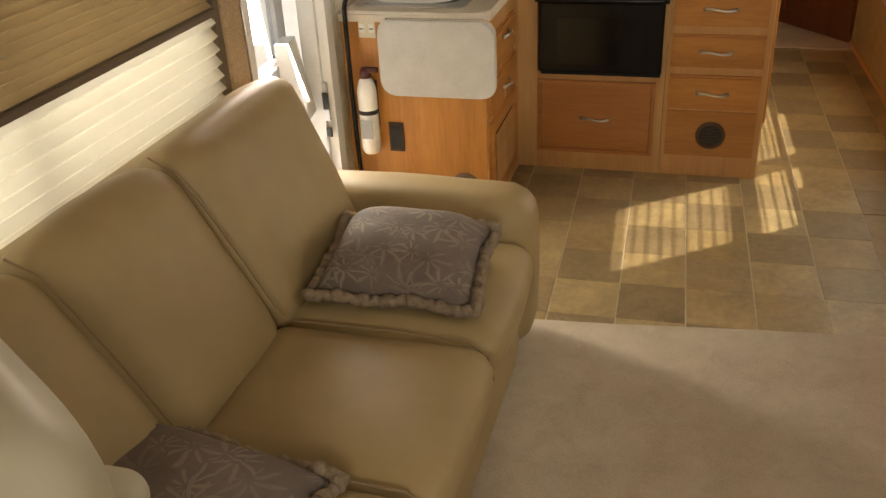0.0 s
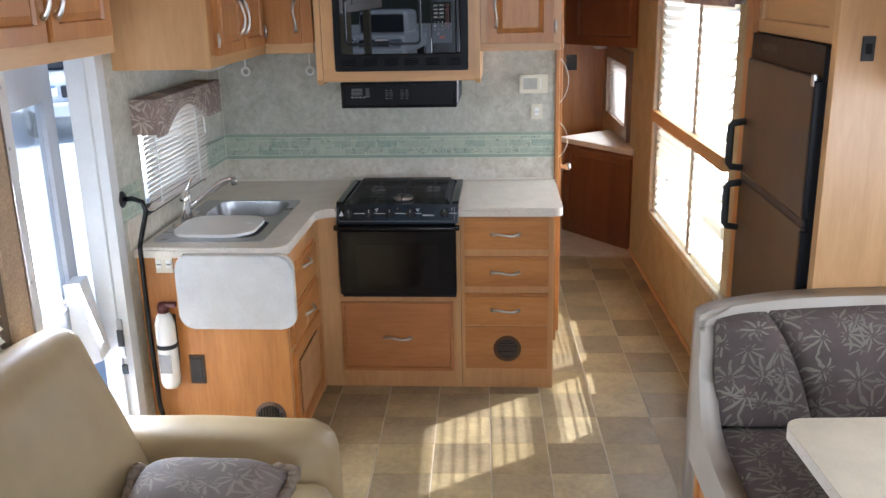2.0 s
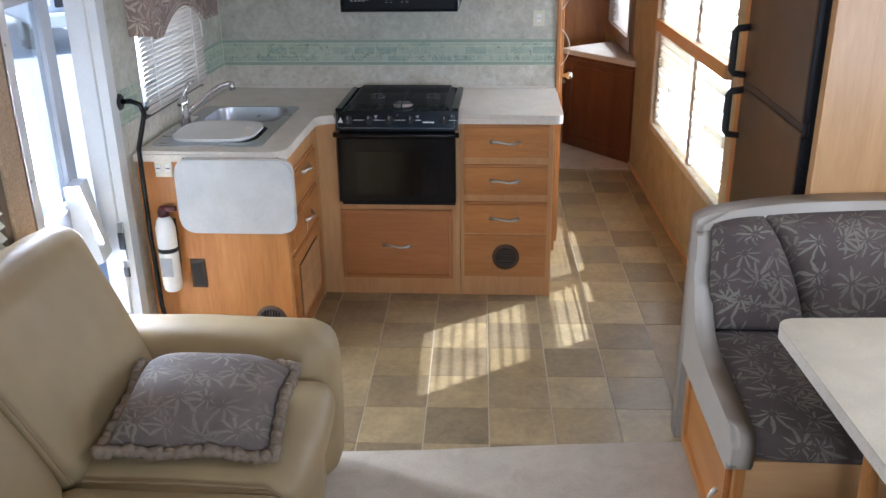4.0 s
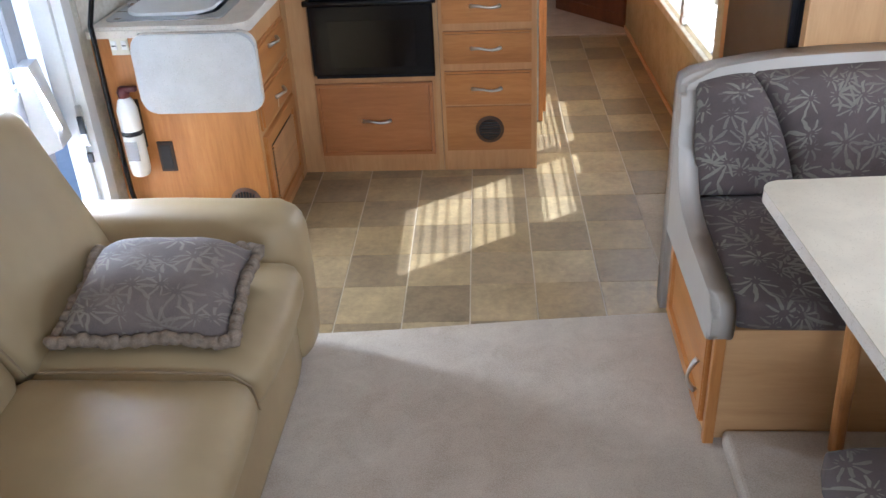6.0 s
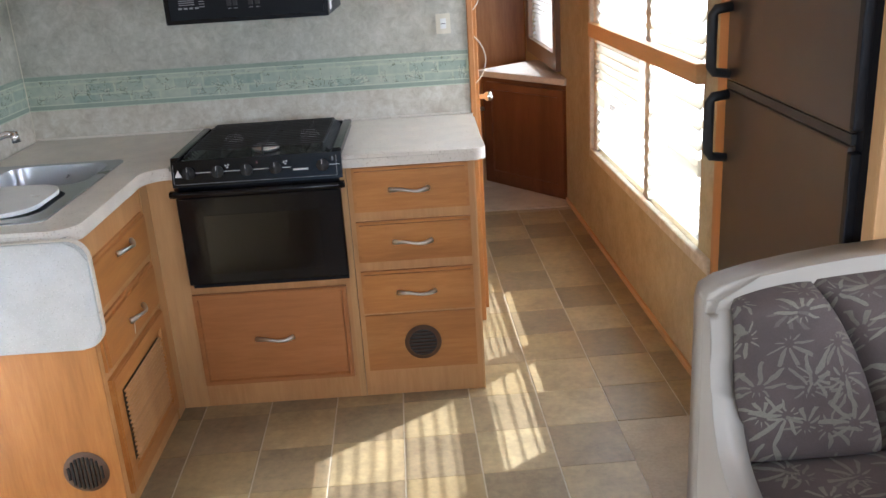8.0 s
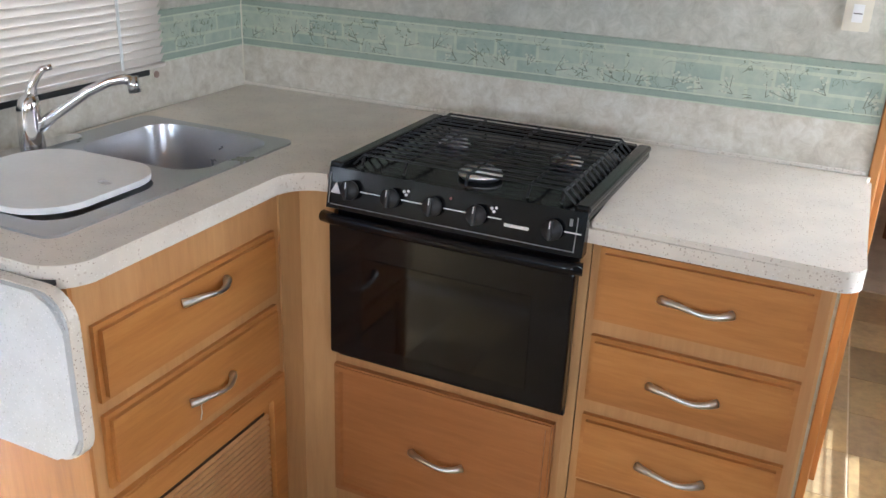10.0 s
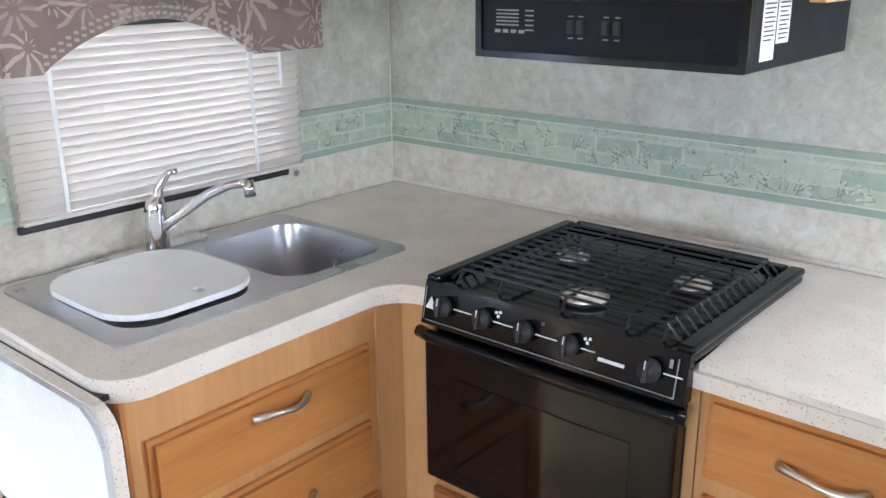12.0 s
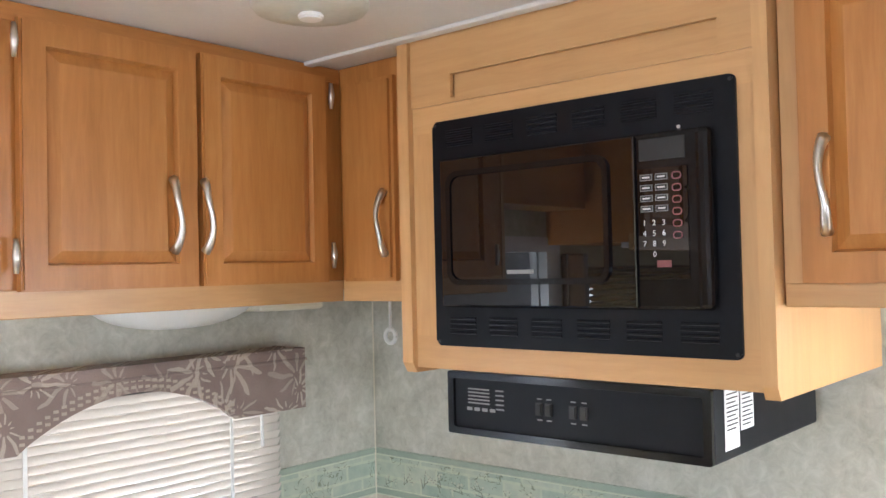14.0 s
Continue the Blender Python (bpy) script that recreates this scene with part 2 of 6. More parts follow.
def leaf_fabric(name, ground, leaf, scale, plane="xyz"):
    """Woven upholstery with scattered sprays of pointed leaves."""
    m, n, l, p = nodes_of(name)
    tc = n.new("ShaderNodeTexCoord")
    sep = n.new("ShaderNodeSeparateXYZ")
    l.new(tc.outputs["Object"], sep.inputs[0])
    com = n.new("ShaderNodeCombineXYZ")
    if plane == "yz":
        l.new(calc(n, l, "ADD", sep.outputs[1], sep.outputs[0]), com.inputs[0])
        l.new(sep.outputs[2], com.inputs[1])
    else:
        l.new(sep.outputs[0], com.inputs[0])
        l.new(calc(n, l, "ADD", sep.outputs[1], sep.outputs[2]), com.inputs[1])
    wob = n.new("ShaderNodeTexNoise")
    wob.inputs["Scale"].default_value = 14.0
    l.new(com.outputs[0], wob.inputs["Vector"])
    shift = n.new("ShaderNodeVectorMath")
    shift.operation = "MULTIPLY_ADD"
    l.new(wob.outputs["Color"], shift.inputs[0])
    shift.inputs[1].default_value = (0.035, 0.035, 0.0)
    l.new(com.outputs[0], shift.inputs[2])
    total = None
    for k, (s, off) in enumerate(((scale, 0.0), (scale * 0.85, 3.7))):
        mp = n.new("ShaderNodeMapping")
        mp.inputs["Scale"].default_value, mp.inputs["Location"].default_value = (s, s, s), (off, off * 1.7, 0)
        l.new(shift.outputs[0], mp.inputs["Vector"])
        vo = n.new("ShaderNodeTexVoronoi")
        vo.voronoi_dimensions = "2D"
        vo.inputs["Scale"].default_value = 1.0
        vo.inputs["Randomness"].default_value = 0.75
        l.new(mp.outputs["Vector"], vo.inputs["Vector"])
        d = n.new("ShaderNodeVectorMath")
        d.operation = "SUBTRACT"
        l.new(mp.outputs["Vector"], d.inputs[0])
        l.new(vo.outputs["Position"], d.inputs[1])
        ds = n.new("ShaderNodeSeparateXYZ")
        l.new(d.outputs[0], ds.inputs[0])
        rc = n.new("ShaderNodeSeparateColor")
        l.new(vo.outputs["Color"], rc.inputs[0])
        ang = calc(n, l, "ARCTAN2", ds.outputs[1], ds.outputs[0])
        ang = calc(n, l, "MULTIPLY_ADD", rc.outputs[0], 6.283, ang)
        lobes = calc(n, l, "POWER", calc(n, l, "ABSOLUTE", calc(n, l, "COSINE", calc(n, l, "MULTIPLY", ang, 4.5))), 4.0)
        half = calc(n, l, "MULTIPLY_ADD", calc(n, l, "COSINE", ang), 0.26, 0.44)
        reach = calc(n, l, "MULTIPLY", lobes, half)
        dist = vo.outputs["Distance"]
        inside = calc(n, l, "MULTIPLY", calc(n, l, "LESS_THAN", dist, reach), calc(n, l, "GREATER_THAN", dist, 0.10))
        inside = calc(n, l, "MULTIPLY", inside, calc(n, l, "MULTIPLY_ADD", rc.outputs[1], 0.6, 0.25))
        total = inside if total is None else calc(n, l, "MAXIMUM", total, inside)
    v = coords(n, l)
    weave = noise_tex(n, l, v, 500, 2)
    cloud = noise_tex(n, l, v, 7, 3)
    base = ramp(n, l, cloud, [(0.35, tuple(c * 0.85 for c in ground)), (0.65, tuple(c * 1.15 for c in ground))])
    col = mix(n, l, total, base, leaf)
    l.new(mix(n, l, 0.25, col, ramp(n, l, weave, [(0.3, (0.25, 0.25, 0.25)), (0.7, (0.9, 0.9, 0.9))]), "OVERLAY"), p.inputs["Base Color"])
    p.inputs["Roughness"].default_value = 0.8
    p.inputs["Sheen Weight"].default_value = 0.05
    bump(n, l, p, weave, 0.2, 0.001)
    return m


dinette_fabric = leaf_fabric("grey_leaf_print_fabric", (0.088, 0.066, 0.058), (0.225, 0.208, 0.158), 9.6)
pillow_fabric = leaf_fabric("mauve_grey_leaf_fabric", (0.150, 0.119, 0.100), (0.245, 0.213, 0.165), 9.8)
valance_fabric = leaf_fabric("taupe_leaf_valance_fabric", (0.265, 0.20, 0.175), (0.58, 0.51, 0.42), 9.0, "yz")
fringe_mat = plain("tan_ruffle_fringe", (0.24, 0.185, 0.13), 0.9, 0, 0.4, 60, 300, 0.8)
steel = plain("brushed_steel", (0.50, 0.50, 0.51), 0.29, 1.0, 0.05, 9, 260, 0.0)
chrome = plain("polished_chrome", (0.80, 0.80, 0.80), 0.12, 1.0, 0.04, 8, 80, 0.0)
nickel = plain("satin_nickel", (0.70, 0.69, 0.66), 0.33, 1.0, 0.08, 20, 120, 0.0)
black_gloss = plain("black_gloss_enamel", (0.006, 0.006, 0.007), 0.15, 0, 0.2, 8, 60, 0.0, 0.28)
black_glass = plain("black_glass", (0.003, 0.003, 0.004), 0.06, 0, 0.1, 5, 40, 0.0, 0.4)
black_satin = plain("black_satin_metal", (0.007, 0.008, 0.011), 0.38, 0, 0.2, 12, 160, 0.02, 0.15)
black_rubber = plain("black_plastic", (0.018, 0.018, 0.018), 0.5, 0, 0.2, 14, 120, 0.05)
cast_iron = plain("black_enamelled_wire", (0.010, 0.010, 0.010), 0.3, 0, 0.2, 30, 140, 0.05)
mirror_glass = plain("mirror_black_glass", (0.004, 0.004, 0.005), 0.075, 0, 0.1, 5, 40, 0.0, 0.5)
mirror_glass.node_tree.nodes["Principled BSDF"].inputs["IOR"].default_value = 1.58
mirror_glass.node_tree.links.remove(mirror_glass.node_tree.nodes["Principled BSDF"].inputs["Roughness"].links[0])
mirror_glass.node_tree.nodes["Principled BSDF"].inputs["Roughness"].default_value = 0.012
fridge_mat = plain("bronze_black_fridge_panel", (0.034, 0.025, 0.020), 0.36, 0, 0.15, 5, 200, 0.05)
white_plastic = plain("white_plastic", (0.85, 0.85, 0.82), 0.42, 0, 0.05, 8, 90, 0.03)
ivory_plastic = plain("ivory_plastic", (0.74, 0.70, 0.57), 0.45, 0, 0.05, 8, 90, 0.03)
white_metal = plain("white_painted_aluminium", (0.70, 0.71, 0.71), 0.4, 0.0, 0.06, 5, 90, 0.03)
red_plastic = plain("dark_red_plastic", (0.07, 0.010, 0.010), 0.45)
ceiling_mat = plain("off_white_ceiling_panel", (0.72, 0.70, 0.67), 0.8, 0, 0.05, 4, 120, 0.15)
print_white = plain("white_print", (0.72, 0.72, 0.72), 0.6, 0, 0.05, 8, 50, 0)
print_grey = plain("grey_print", (0.26, 0.26, 0.26), 0.6, 0, 0.05, 8, 50, 0)
print_red = plain("red_print", (0.225, 0.080, 0.080), 0.6, 0, 0.05, 8, 50, 0)
ring_brown = plain("brown_vent_ring", (0.15, 0.085, 0.048), 0.45)
bright_metal = plain("bright_aluminium", (0.95, 0.95, 0.95), 0.30, 1.0, 0.04, 20, 90, 0.0)
# Brown plastic of vents and plates; also the painted shade behind the louvres.
dark_vent_and_shade = plain("dark_brown_plastic_and_gap_shade", (0.055, 0.032, 0.02), 0.5)
concrete = plain("pale_concrete", (0.62, 0.61, 0.59), 0.9, 0, 0.12, 0.6, 14, 0.4)



def cloth_glow(name, colour, share, rough=0.8):
    """Thin slats or cloth that pass on part of the light."""
    m, n, l, p = nodes_of(name)
    l.new(ramp(n, l, noise_tex(n, l, coords(n, l), 12, 4), [(0.3, tuple(c * 0.93 for c in colour)), (0.7, colour)]), p.inputs["Base Color"])
    p.inputs["Roughness"].default_value = rough
    tr = n.new("ShaderNodeBsdfTranslucent")
    tr.inputs["Color"].default_value = (*colour, 1)
    mx = n.new("ShaderNodeMixShader")
    mx.inputs[0].default_value = share
    l.new(p.outputs[0], mx.inputs[1])
    l.new(tr.outputs[0], mx.inputs[2])
    l.new(mx.outputs[0], n["Material Output"].inputs["Surface"])
    return m


slat_mat = cloth_glow("cream_blind_slat", (0.74, 0.68, 0.61), 0.14, 0.45)
shade_mat = cloth_glow("white_pleated_shade", (0.80, 0.76, 0.66), 0.5)
night_mat = cloth_glow("tan_pleated_shade", (0.44, 0.335, 0.185), 0.18)
lens_mat = cloth_glow("frosted_lamp_lens", (0.82, 0.82, 0.80), 0.3, 0.3)


def glass_material():
    m, n, l, p = nodes_of("window_glass")
    p.inputs["Base Color"].default_value = (0.95, 0.97, 0.97, 1)
    p.inputs["Roughness"].default_value = 0.02
    p.inputs["Transmission Weight"].default_value = 1.0
    p.inputs["IOR"].default_value = 1.45
    return m


glass = glass_material()


def tile_material(name, stops):
    """Vinyl tiles: each its own tone, with cloudy mottling."""
    m, n, l, p = nodes_of(name)
    info = n.new("ShaderNodeObjectInfo")
    v = coords(n, l)
    tone = ramp(n, l, info.outputs["Random"], stops)
    off = n.new("ShaderNodeVectorMath")
    off.operation = "ADD"
    com = n.new("ShaderNodeCombineXYZ")
    l.new(calc(n, l, "MULTIPLY", info.outputs["Random"], 40.0), com.inputs[0])
    l.new(v, off.inputs[0])
    l.new(com.outputs[0], off.inputs[1])
    q = off.outputs[0]
    f = calc(n, l, "MULTIPLY_ADD", noise_tex(n, l, q, 7, 3), 0.5, calc(n, l, "MULTIPLY", noise_tex(n, l, q, 36, 6, 0.7), 0.5))
    cloud = ramp(n, l, f, [(0.33, (0.66, 0.65, 0.64)), (0.5, (0.98, 0.97, 0.95)), (0.67, (1.3, 1.27, 1.2))])
    l.new(mix(n, l, 1.0, tone, cloud, "MULTIPLY"), p.inputs["Base Color"])
    l.new(calc(n, l, "MULTIPLY_ADD", f, 0.25, 0.20), p.inputs["Roughness"])
    bump(n, l, p, f, 0.15, 0.001)
    return m


tile_light = tile_material("tan_vinyl_tile", [(0.0, (0.305, 0.226, 0.114)), (0.5, (0.355, 0.264, 0.134)), (1.0, (0.39, 0.302, 0.170))])
tile_dark = tile_material("olive_brown_vinyl_tile", [(0.0, (0.232, 0.174, 0.098)), (0.5, (0.263, 0.198, 0.114)), (1.0, (0.305, 0.230, 0.130))])
grout_mat = plain("pale_grout_line", (0.50, 0.43, 0.32), 0.7, 0, 0.2, 8, 90, 0.1)


# ---- mesh helpers ----
HOME = {}


def thing(name, at, label, category, group="", kind=""):
    ob = new(name)
    ob.empty_display_size = 0.1
    ob.location = at
    HOME[ob.name] = Vector(at)
    return tagged(ob, label, category, group, kind)


def mesh_of(name, bm, material, smooth=False):
    me = bpy.data.meshes.new(name)
    bmesh.ops.recalc_face_normals(bm, faces=bm.faces[:])
    bm.to_mesh(me)
    bm.free()
    me.materials.append(material)
    if smooth:
        for f in me.polygons:
            f.use_smooth = True
    return me


def part(name, bm, material, parent=None, label="", smooth=False):
    """One mesh under a thing or a part; its shape is given in world places."""
    ob = new(name, mesh_of(name, bm, material, smooth))
    if parent is not None:
        ob.parent = parent
        if parent.name in HOME:
            ob.matrix_parent_inverse = Matrix.Translation(-HOME[parent.name])
    if label:
        ob["label"] = label
    return ob


def structure(name, bm, material, label, category):
    return tagged(part(name, bm, material), label, category, kind="structure")


def box(x0, x1, y0, y1, z0, z1, bev=0.0, seg=2, into=None):
    bm = bmesh.new()
    bmesh.ops.create_cube(bm, size=1.0)
    for v in bm.verts:
        v.co = ((x0 + x1) / 2 + v.co.x * (x1 - x0), (y0 + y1) / 2 + v.co.y * (y1 - y0), (z0 + z1) / 2 + v.co.z * (z1 - z0))
    if bev:
        bmesh.ops.bevel(bm, geom=bm.edges[:], offset=bev, segments=seg, affect="EDGES", profile=0.5)
    return join(into, bm)


def join(into, bm):
    if into is None:
        return bm
    me = bpy.data.meshes.new("tmp")
    bm.to_mesh(me)
    bm.free()
    into.from_mesh(me)
    bpy.data.meshes.remove(me)
    return into


def moved(bm, m):
    bmesh.ops.transform(bm, matrix=m, verts=bm.verts[:])
    return bm


def tube(points, radii, seg=10, into=None, flat=1.0):
    """A round bar swept along points."""
    bm = bmesh.new()
    pts = [Vector(p) for p in points]
    if isinstance(radii, (int, float)):
        radii = [radii] * len(pts)
    rings, side = [], None
    for k, p in enumerate(pts):
        d = (pts[min(k + 1, len(pts) - 1)] - pts[max(k - 1, 0)]).normalized()
        if side is None:
            side = d.orthogonal().normalized()
        side = (side - d * side.dot(d)).normalized()
        up = d.cross(side)
        rings.append([bm.verts.new(p + (side * math.cos(a) + up * math.sin(a) * flat) * radii[k]) for a in (2 * math.pi * i / seg for i in range(seg))])
    for a, b in zip(rings, rings[1:]):
        for i in range(seg):
            bm.faces.new((a[i], a[(i + 1) % seg], b[(i + 1) % seg], b[i]))
    bm.faces.new(rings[0][::-1])
    bm.faces.new(rings[-1])
    return join(into, bm)


def disc(centre, axis, r, depth, seg=28, bev=0.0, into=None):
    """A round plate, its front at centre + axis * depth."""
    bm = bmesh.new()
    bmesh.ops.create_cone(bm, cap_ends=True, segments=seg, radius1=r, radius2=r, depth=depth)
    if bev:
        bmesh.ops.bevel(bm, geom=[e for e in bm.edges if len(e.link_faces) == 2 and any(len(f.verts) > 4 for f in e.link_faces)], offset=bev, segments=2, affect="EDGES")
    a = Vector(axis).normalized()
    moved(bm, Matrix.Translation(Vector(centre) + a * depth / 2) @ a.to_track_quat("Z", "Y").to_matrix().to_4x4())
    return join(into, bm)


def outline(w, h, r, seg=6):
    """Corner points of a rounded oblong round (0, 0)."""
    pts = []
    for cx, cy, a0 in ((w / 2 - r, h / 2 - r, 0), (-w / 2 + r, h / 2 - r, 90), (-w / 2 + r, -h / 2 + r, 180), (w / 2 - r, -h / 2 + r, 270)):
        for k in range(seg + 1):
            a = radians(a0 + 90 * k / seg)
            pts.append((cx + r * math.cos(a), cy + r * math.sin(a)))
    return pts


def prism(poly, depth, m=None, bev=0.0, into=None, seg=2):
    """A flat shape given by (u, v) points, pushed out along local z by depth."""
    bm = bmesh.new()
    a = [bm.verts.new((u, v, 0)) for u, v in poly]
    b = [bm.verts.new((u, v, depth)) for u, v in poly]
    bm.faces.new(a[::-1])
    top = bm.faces.new(b)
    for i in range(len(poly)):
        j = (i + 1) % len(poly)
        bm.faces.new((a[i], a[j], b[j], b[i]))
    if bev:
        bmesh.ops.bevel(bm, geom=list(top.edges), offset=bev, segments=seg, affect="EDGES")
    if m is not None:
        moved(bm, m)
    return join(into, bm)


def eased(pts, times=2):
    """A closed outline with its corners cut round."""
    for _ in range(times):
        out = []
        for i in range(len(pts)):
            (ax, ay), (bx, by) = pts[i], pts[(i + 1) % len(pts)]
            out += [(0.75 * ax + 0.25 * bx, 0.75 * ay + 0.25 * by), (0.25 * ax + 0.75 * bx, 0.25 * ay + 0.75 * by)]
        pts = out
    return pts


# Planes of fronts: local x runs along the front, local y up, local z out of it.
def front_y(y):
    """A front that looks towards -y: local (u, v, out) = world (x, z, -y)."""
    return Matrix(((1, 0, 0, 0), (0, 0, -1, y), (0, 1, 0, 0), (0, 0, 0, 1)))


def front_x(x):
    """A front that looks towards +x: local (u, v, out) = world (y, z, x)."""
    return Matrix(((0, 0, 1, x), (1, 0, 0, 0), (0, 1, 0, 0), (0, 0, 0, 1)))


def front_mx(x):
    """A front that looks towards -x: local (u, v, out) = world (y, z, -x)."""
    return Matrix(((0, 0, -1, x), (1, 0, 0, 0), (0, 1, 0, 0), (0, 0, 0, 1)))


def slab(m, u0, u1, v0, v1, d, bev=0.004, r=0.0, into=None):
    """A flat front piece on a plane m."""
    if r:
        poly = outline(u1 - u0, v1 - v0, r)
        return prism(poly, d, m @ Matrix.Translation(((u0 + u1) / 2, (v0 + v1) / 2, 0)), bev, into)
    return prism([(u0, v0), (u1, v0), (u1, v1), (u0, v1)], d, m, bev, into)


def raised(m, u0, u1, v0, v1, d=0.02, rail=0.05, field=True):
    """A framed door leaf with a raised field."""
    bm = prism([(u0, v0), (u1, v0), (u1, v1), (u0, v1)], d, None, 0.004)
    bm.faces.ensure_lookup_table()
    top = max(bm.faces, key=lambda f: f.calc_center_median().z * 10 + f.calc_area())
    bmesh.ops.inset_individual(bm, faces=[top], thickness=rail, depth=0)
    bmesh.ops.inset_individual(bm, faces=[top], thickness=0.006, depth=-0.011)
    if field:
        bmesh.ops.inset_individual(bm, faces=[top], thickness=0.028, depth=0.009)
    return moved(bm, m)


def pull(m, u, v, length, upright=False, parent=None):
    """A bowed cabinet pull with broad flat feet, on the plane m."""
    pts, rad = [], []
    for k in range(15):
        s = k / 14
        a = (s - 0.5) * length
        out = 0.003 + 0.024 * math.sin(math.pi * s) ** 0.7
        bow = 0.004 * math.sin(2 * math.pi * s)
        pts.append((u + bow, v + a, out) if upright else (u + a, v + bow, out))
        rad.append(0.0092 - 0.0040 * math.sin(math.pi * s))
    return part("handle", moved(tube(pts, rad, 10), m), nickel, parent, "satin nickel bow handle", True)


# ---- the large structure ----
WEST, BACK, CEIL = -1.208, 4.312, 2.12
structure("floor", box(-1.28, 2.0, -2.3, 7.7, -0.10, -0.0025), grout_mat, "vinyl subfloor with pale joints", "floor")
structure("carpet", prism([(-1.2, -2.2), (1.95, -2.2), (1.95, 2.46), (0.90, 2.455), (0.46, 2.415), (0.0, 2.36), (-0.6, 2.31), (-1.2, 2.31)], 0.016, Matrix.Translation((0, 0, -0.011))), carpet_mat, "beige cut-pile carpet in the living area", "carpet")
structure("carpet_rear", box(0.5, 1.9, 5.89, 7.6, -0.011, 0.006), carpet_mat, "beige cut-pile carpet at the rear", "carpet")
ceil = box(-1.28, 1.36, -2.3, 7.7, CEIL, CEIL + 0.08)
box(1.36, 1.95, -0.66, 3.52, CEIL, CEIL + 0.08, into=ceil)
structure("ceiling", ceil, ceiling_mat, "off-white panelled ceiling", "ceiling")
structure("ceiling_batten", box(-0.83, 0.53, 3.742, 3.768, CEIL - 0.009, CEIL, 0.003), ceiling_mat, "off-white ceiling seam strip", "trim")


def wall_with_holes(u0, u1, v0, v1, holes, place):
    """A wall of boxes round its openings; place(u0, u1, v0, v1) adds one box."""
    us = sorted({u0, u1, *[h[0] for h in holes], *[h[1] for h in holes]})
    for a, b in zip(us, us[1:]):
        cuts = sorted((h[2], h[3]) for h in holes if h[0] < (a + b) / 2 < h[1])
        low = v0
        for c, d in cuts:
            if c > low:
                place(a, b, low, c)
            low = d
        if low < v1:
            place(a, b, low, v1)


def wall_x(name, x0, x1, y0, y1, holes, material, label, z0=-0.1, z1=CEIL, turn=None):
    bm = bmesh.new()
    wall_with_holes(y0, y1, z0, z1, holes, lambda a, b, c, d: box(x0, x1, a, b, c, d, into=bm))
    if turn is not None:
        moved(bm, turn)
    return structure(name, bm, material, label, "wall")


# West wall with the sofa window, the entry door and the kitchen window.
wall_x("wall_west", WEST - 0.07, WEST, -2.3, 2.24, [(0.45, 2.02, 0.80, 1.62), (-2.15, -1.0, 0.95, 1.75)], wall_tan, "tan papered wall behind the sofa")
wall_x("wall_west_kitchen", WEST - 0.07, WEST, 2.24, BACK, [(2.27, 2.93, -0.1, 1.745), (3.22, 3.90, 1.00, 1.42)], wall_green, "green-grey papered wall beside the sink")
structure("wall_north", box(WEST - 0.07, 0.53, BACK, BACK + 0.05, -0.1, CEIL), wall_green, "green-grey papered wall behind the stove", "wall")
structure("wall_lower", box(WEST, 0.528, BACK - 0.003, BACK, 0.90, 1.02), wall_cream, "cream mottled strip above the worktop", "wall")
structure("wall_lower_west", box(WEST, WEST + 0.003, 3.02, BACK - 0.003, 0.90, 1.02), wall_cream, "cream mottled strip behind the sink", "wall")
structure("border", box(WEST + 0.004, 0.528, BACK - 0.005, BACK, 1.02, 1.153), border_mat, "green printed wallpaper border", "border")
structure("border_west", box(WEST, WEST + 0.005, 3.94, BACK - 0.005, 1.02, 1.153), border_mat, "green printed wallpaper border", "border")
structure("border_west_end", box(WEST, WEST + 0.005, 2.96, 3.19, 1.02, 1.153), border_mat, "green printed wallpaper border", "border")
lines = bmesh.new()
pale_lines = bmesh.new()
for into_, z, h in ((lines, 1.031, 0.007), (lines, 1.145, 0.007), (pale_lines, 1.0415, 0.0015), (pale_lines, 1.1345, 0.0015), (pale_lines, 1.0215, 0.0015)):
    box(WEST + 0.006, 0.528, BACK - 0.0065, BACK - 0.005, z - h, z + h, into=into_)
    box(WEST + 0.005, WEST + 0.0065, 3.94, BACK - 0.007, z - h, z + h, into=into_)
structure("border_lines", lines, mottled("grey_green_print", [(0.3, (0.27, 0.335, 0.27)), (0.7, (0.37, 0.425, 0.345))], 40, 0.6), "grey-green printed bands along the border edges", "border")
structure("border_hairlines", pale_lines, plain("pale_green_print", (0.58, 0.62, 0.48), 0.6), "pale green printed hairlines on the border", "border")
twigs, buds = bmesh.new(), bmesh.new()
rng = random.Random(4)
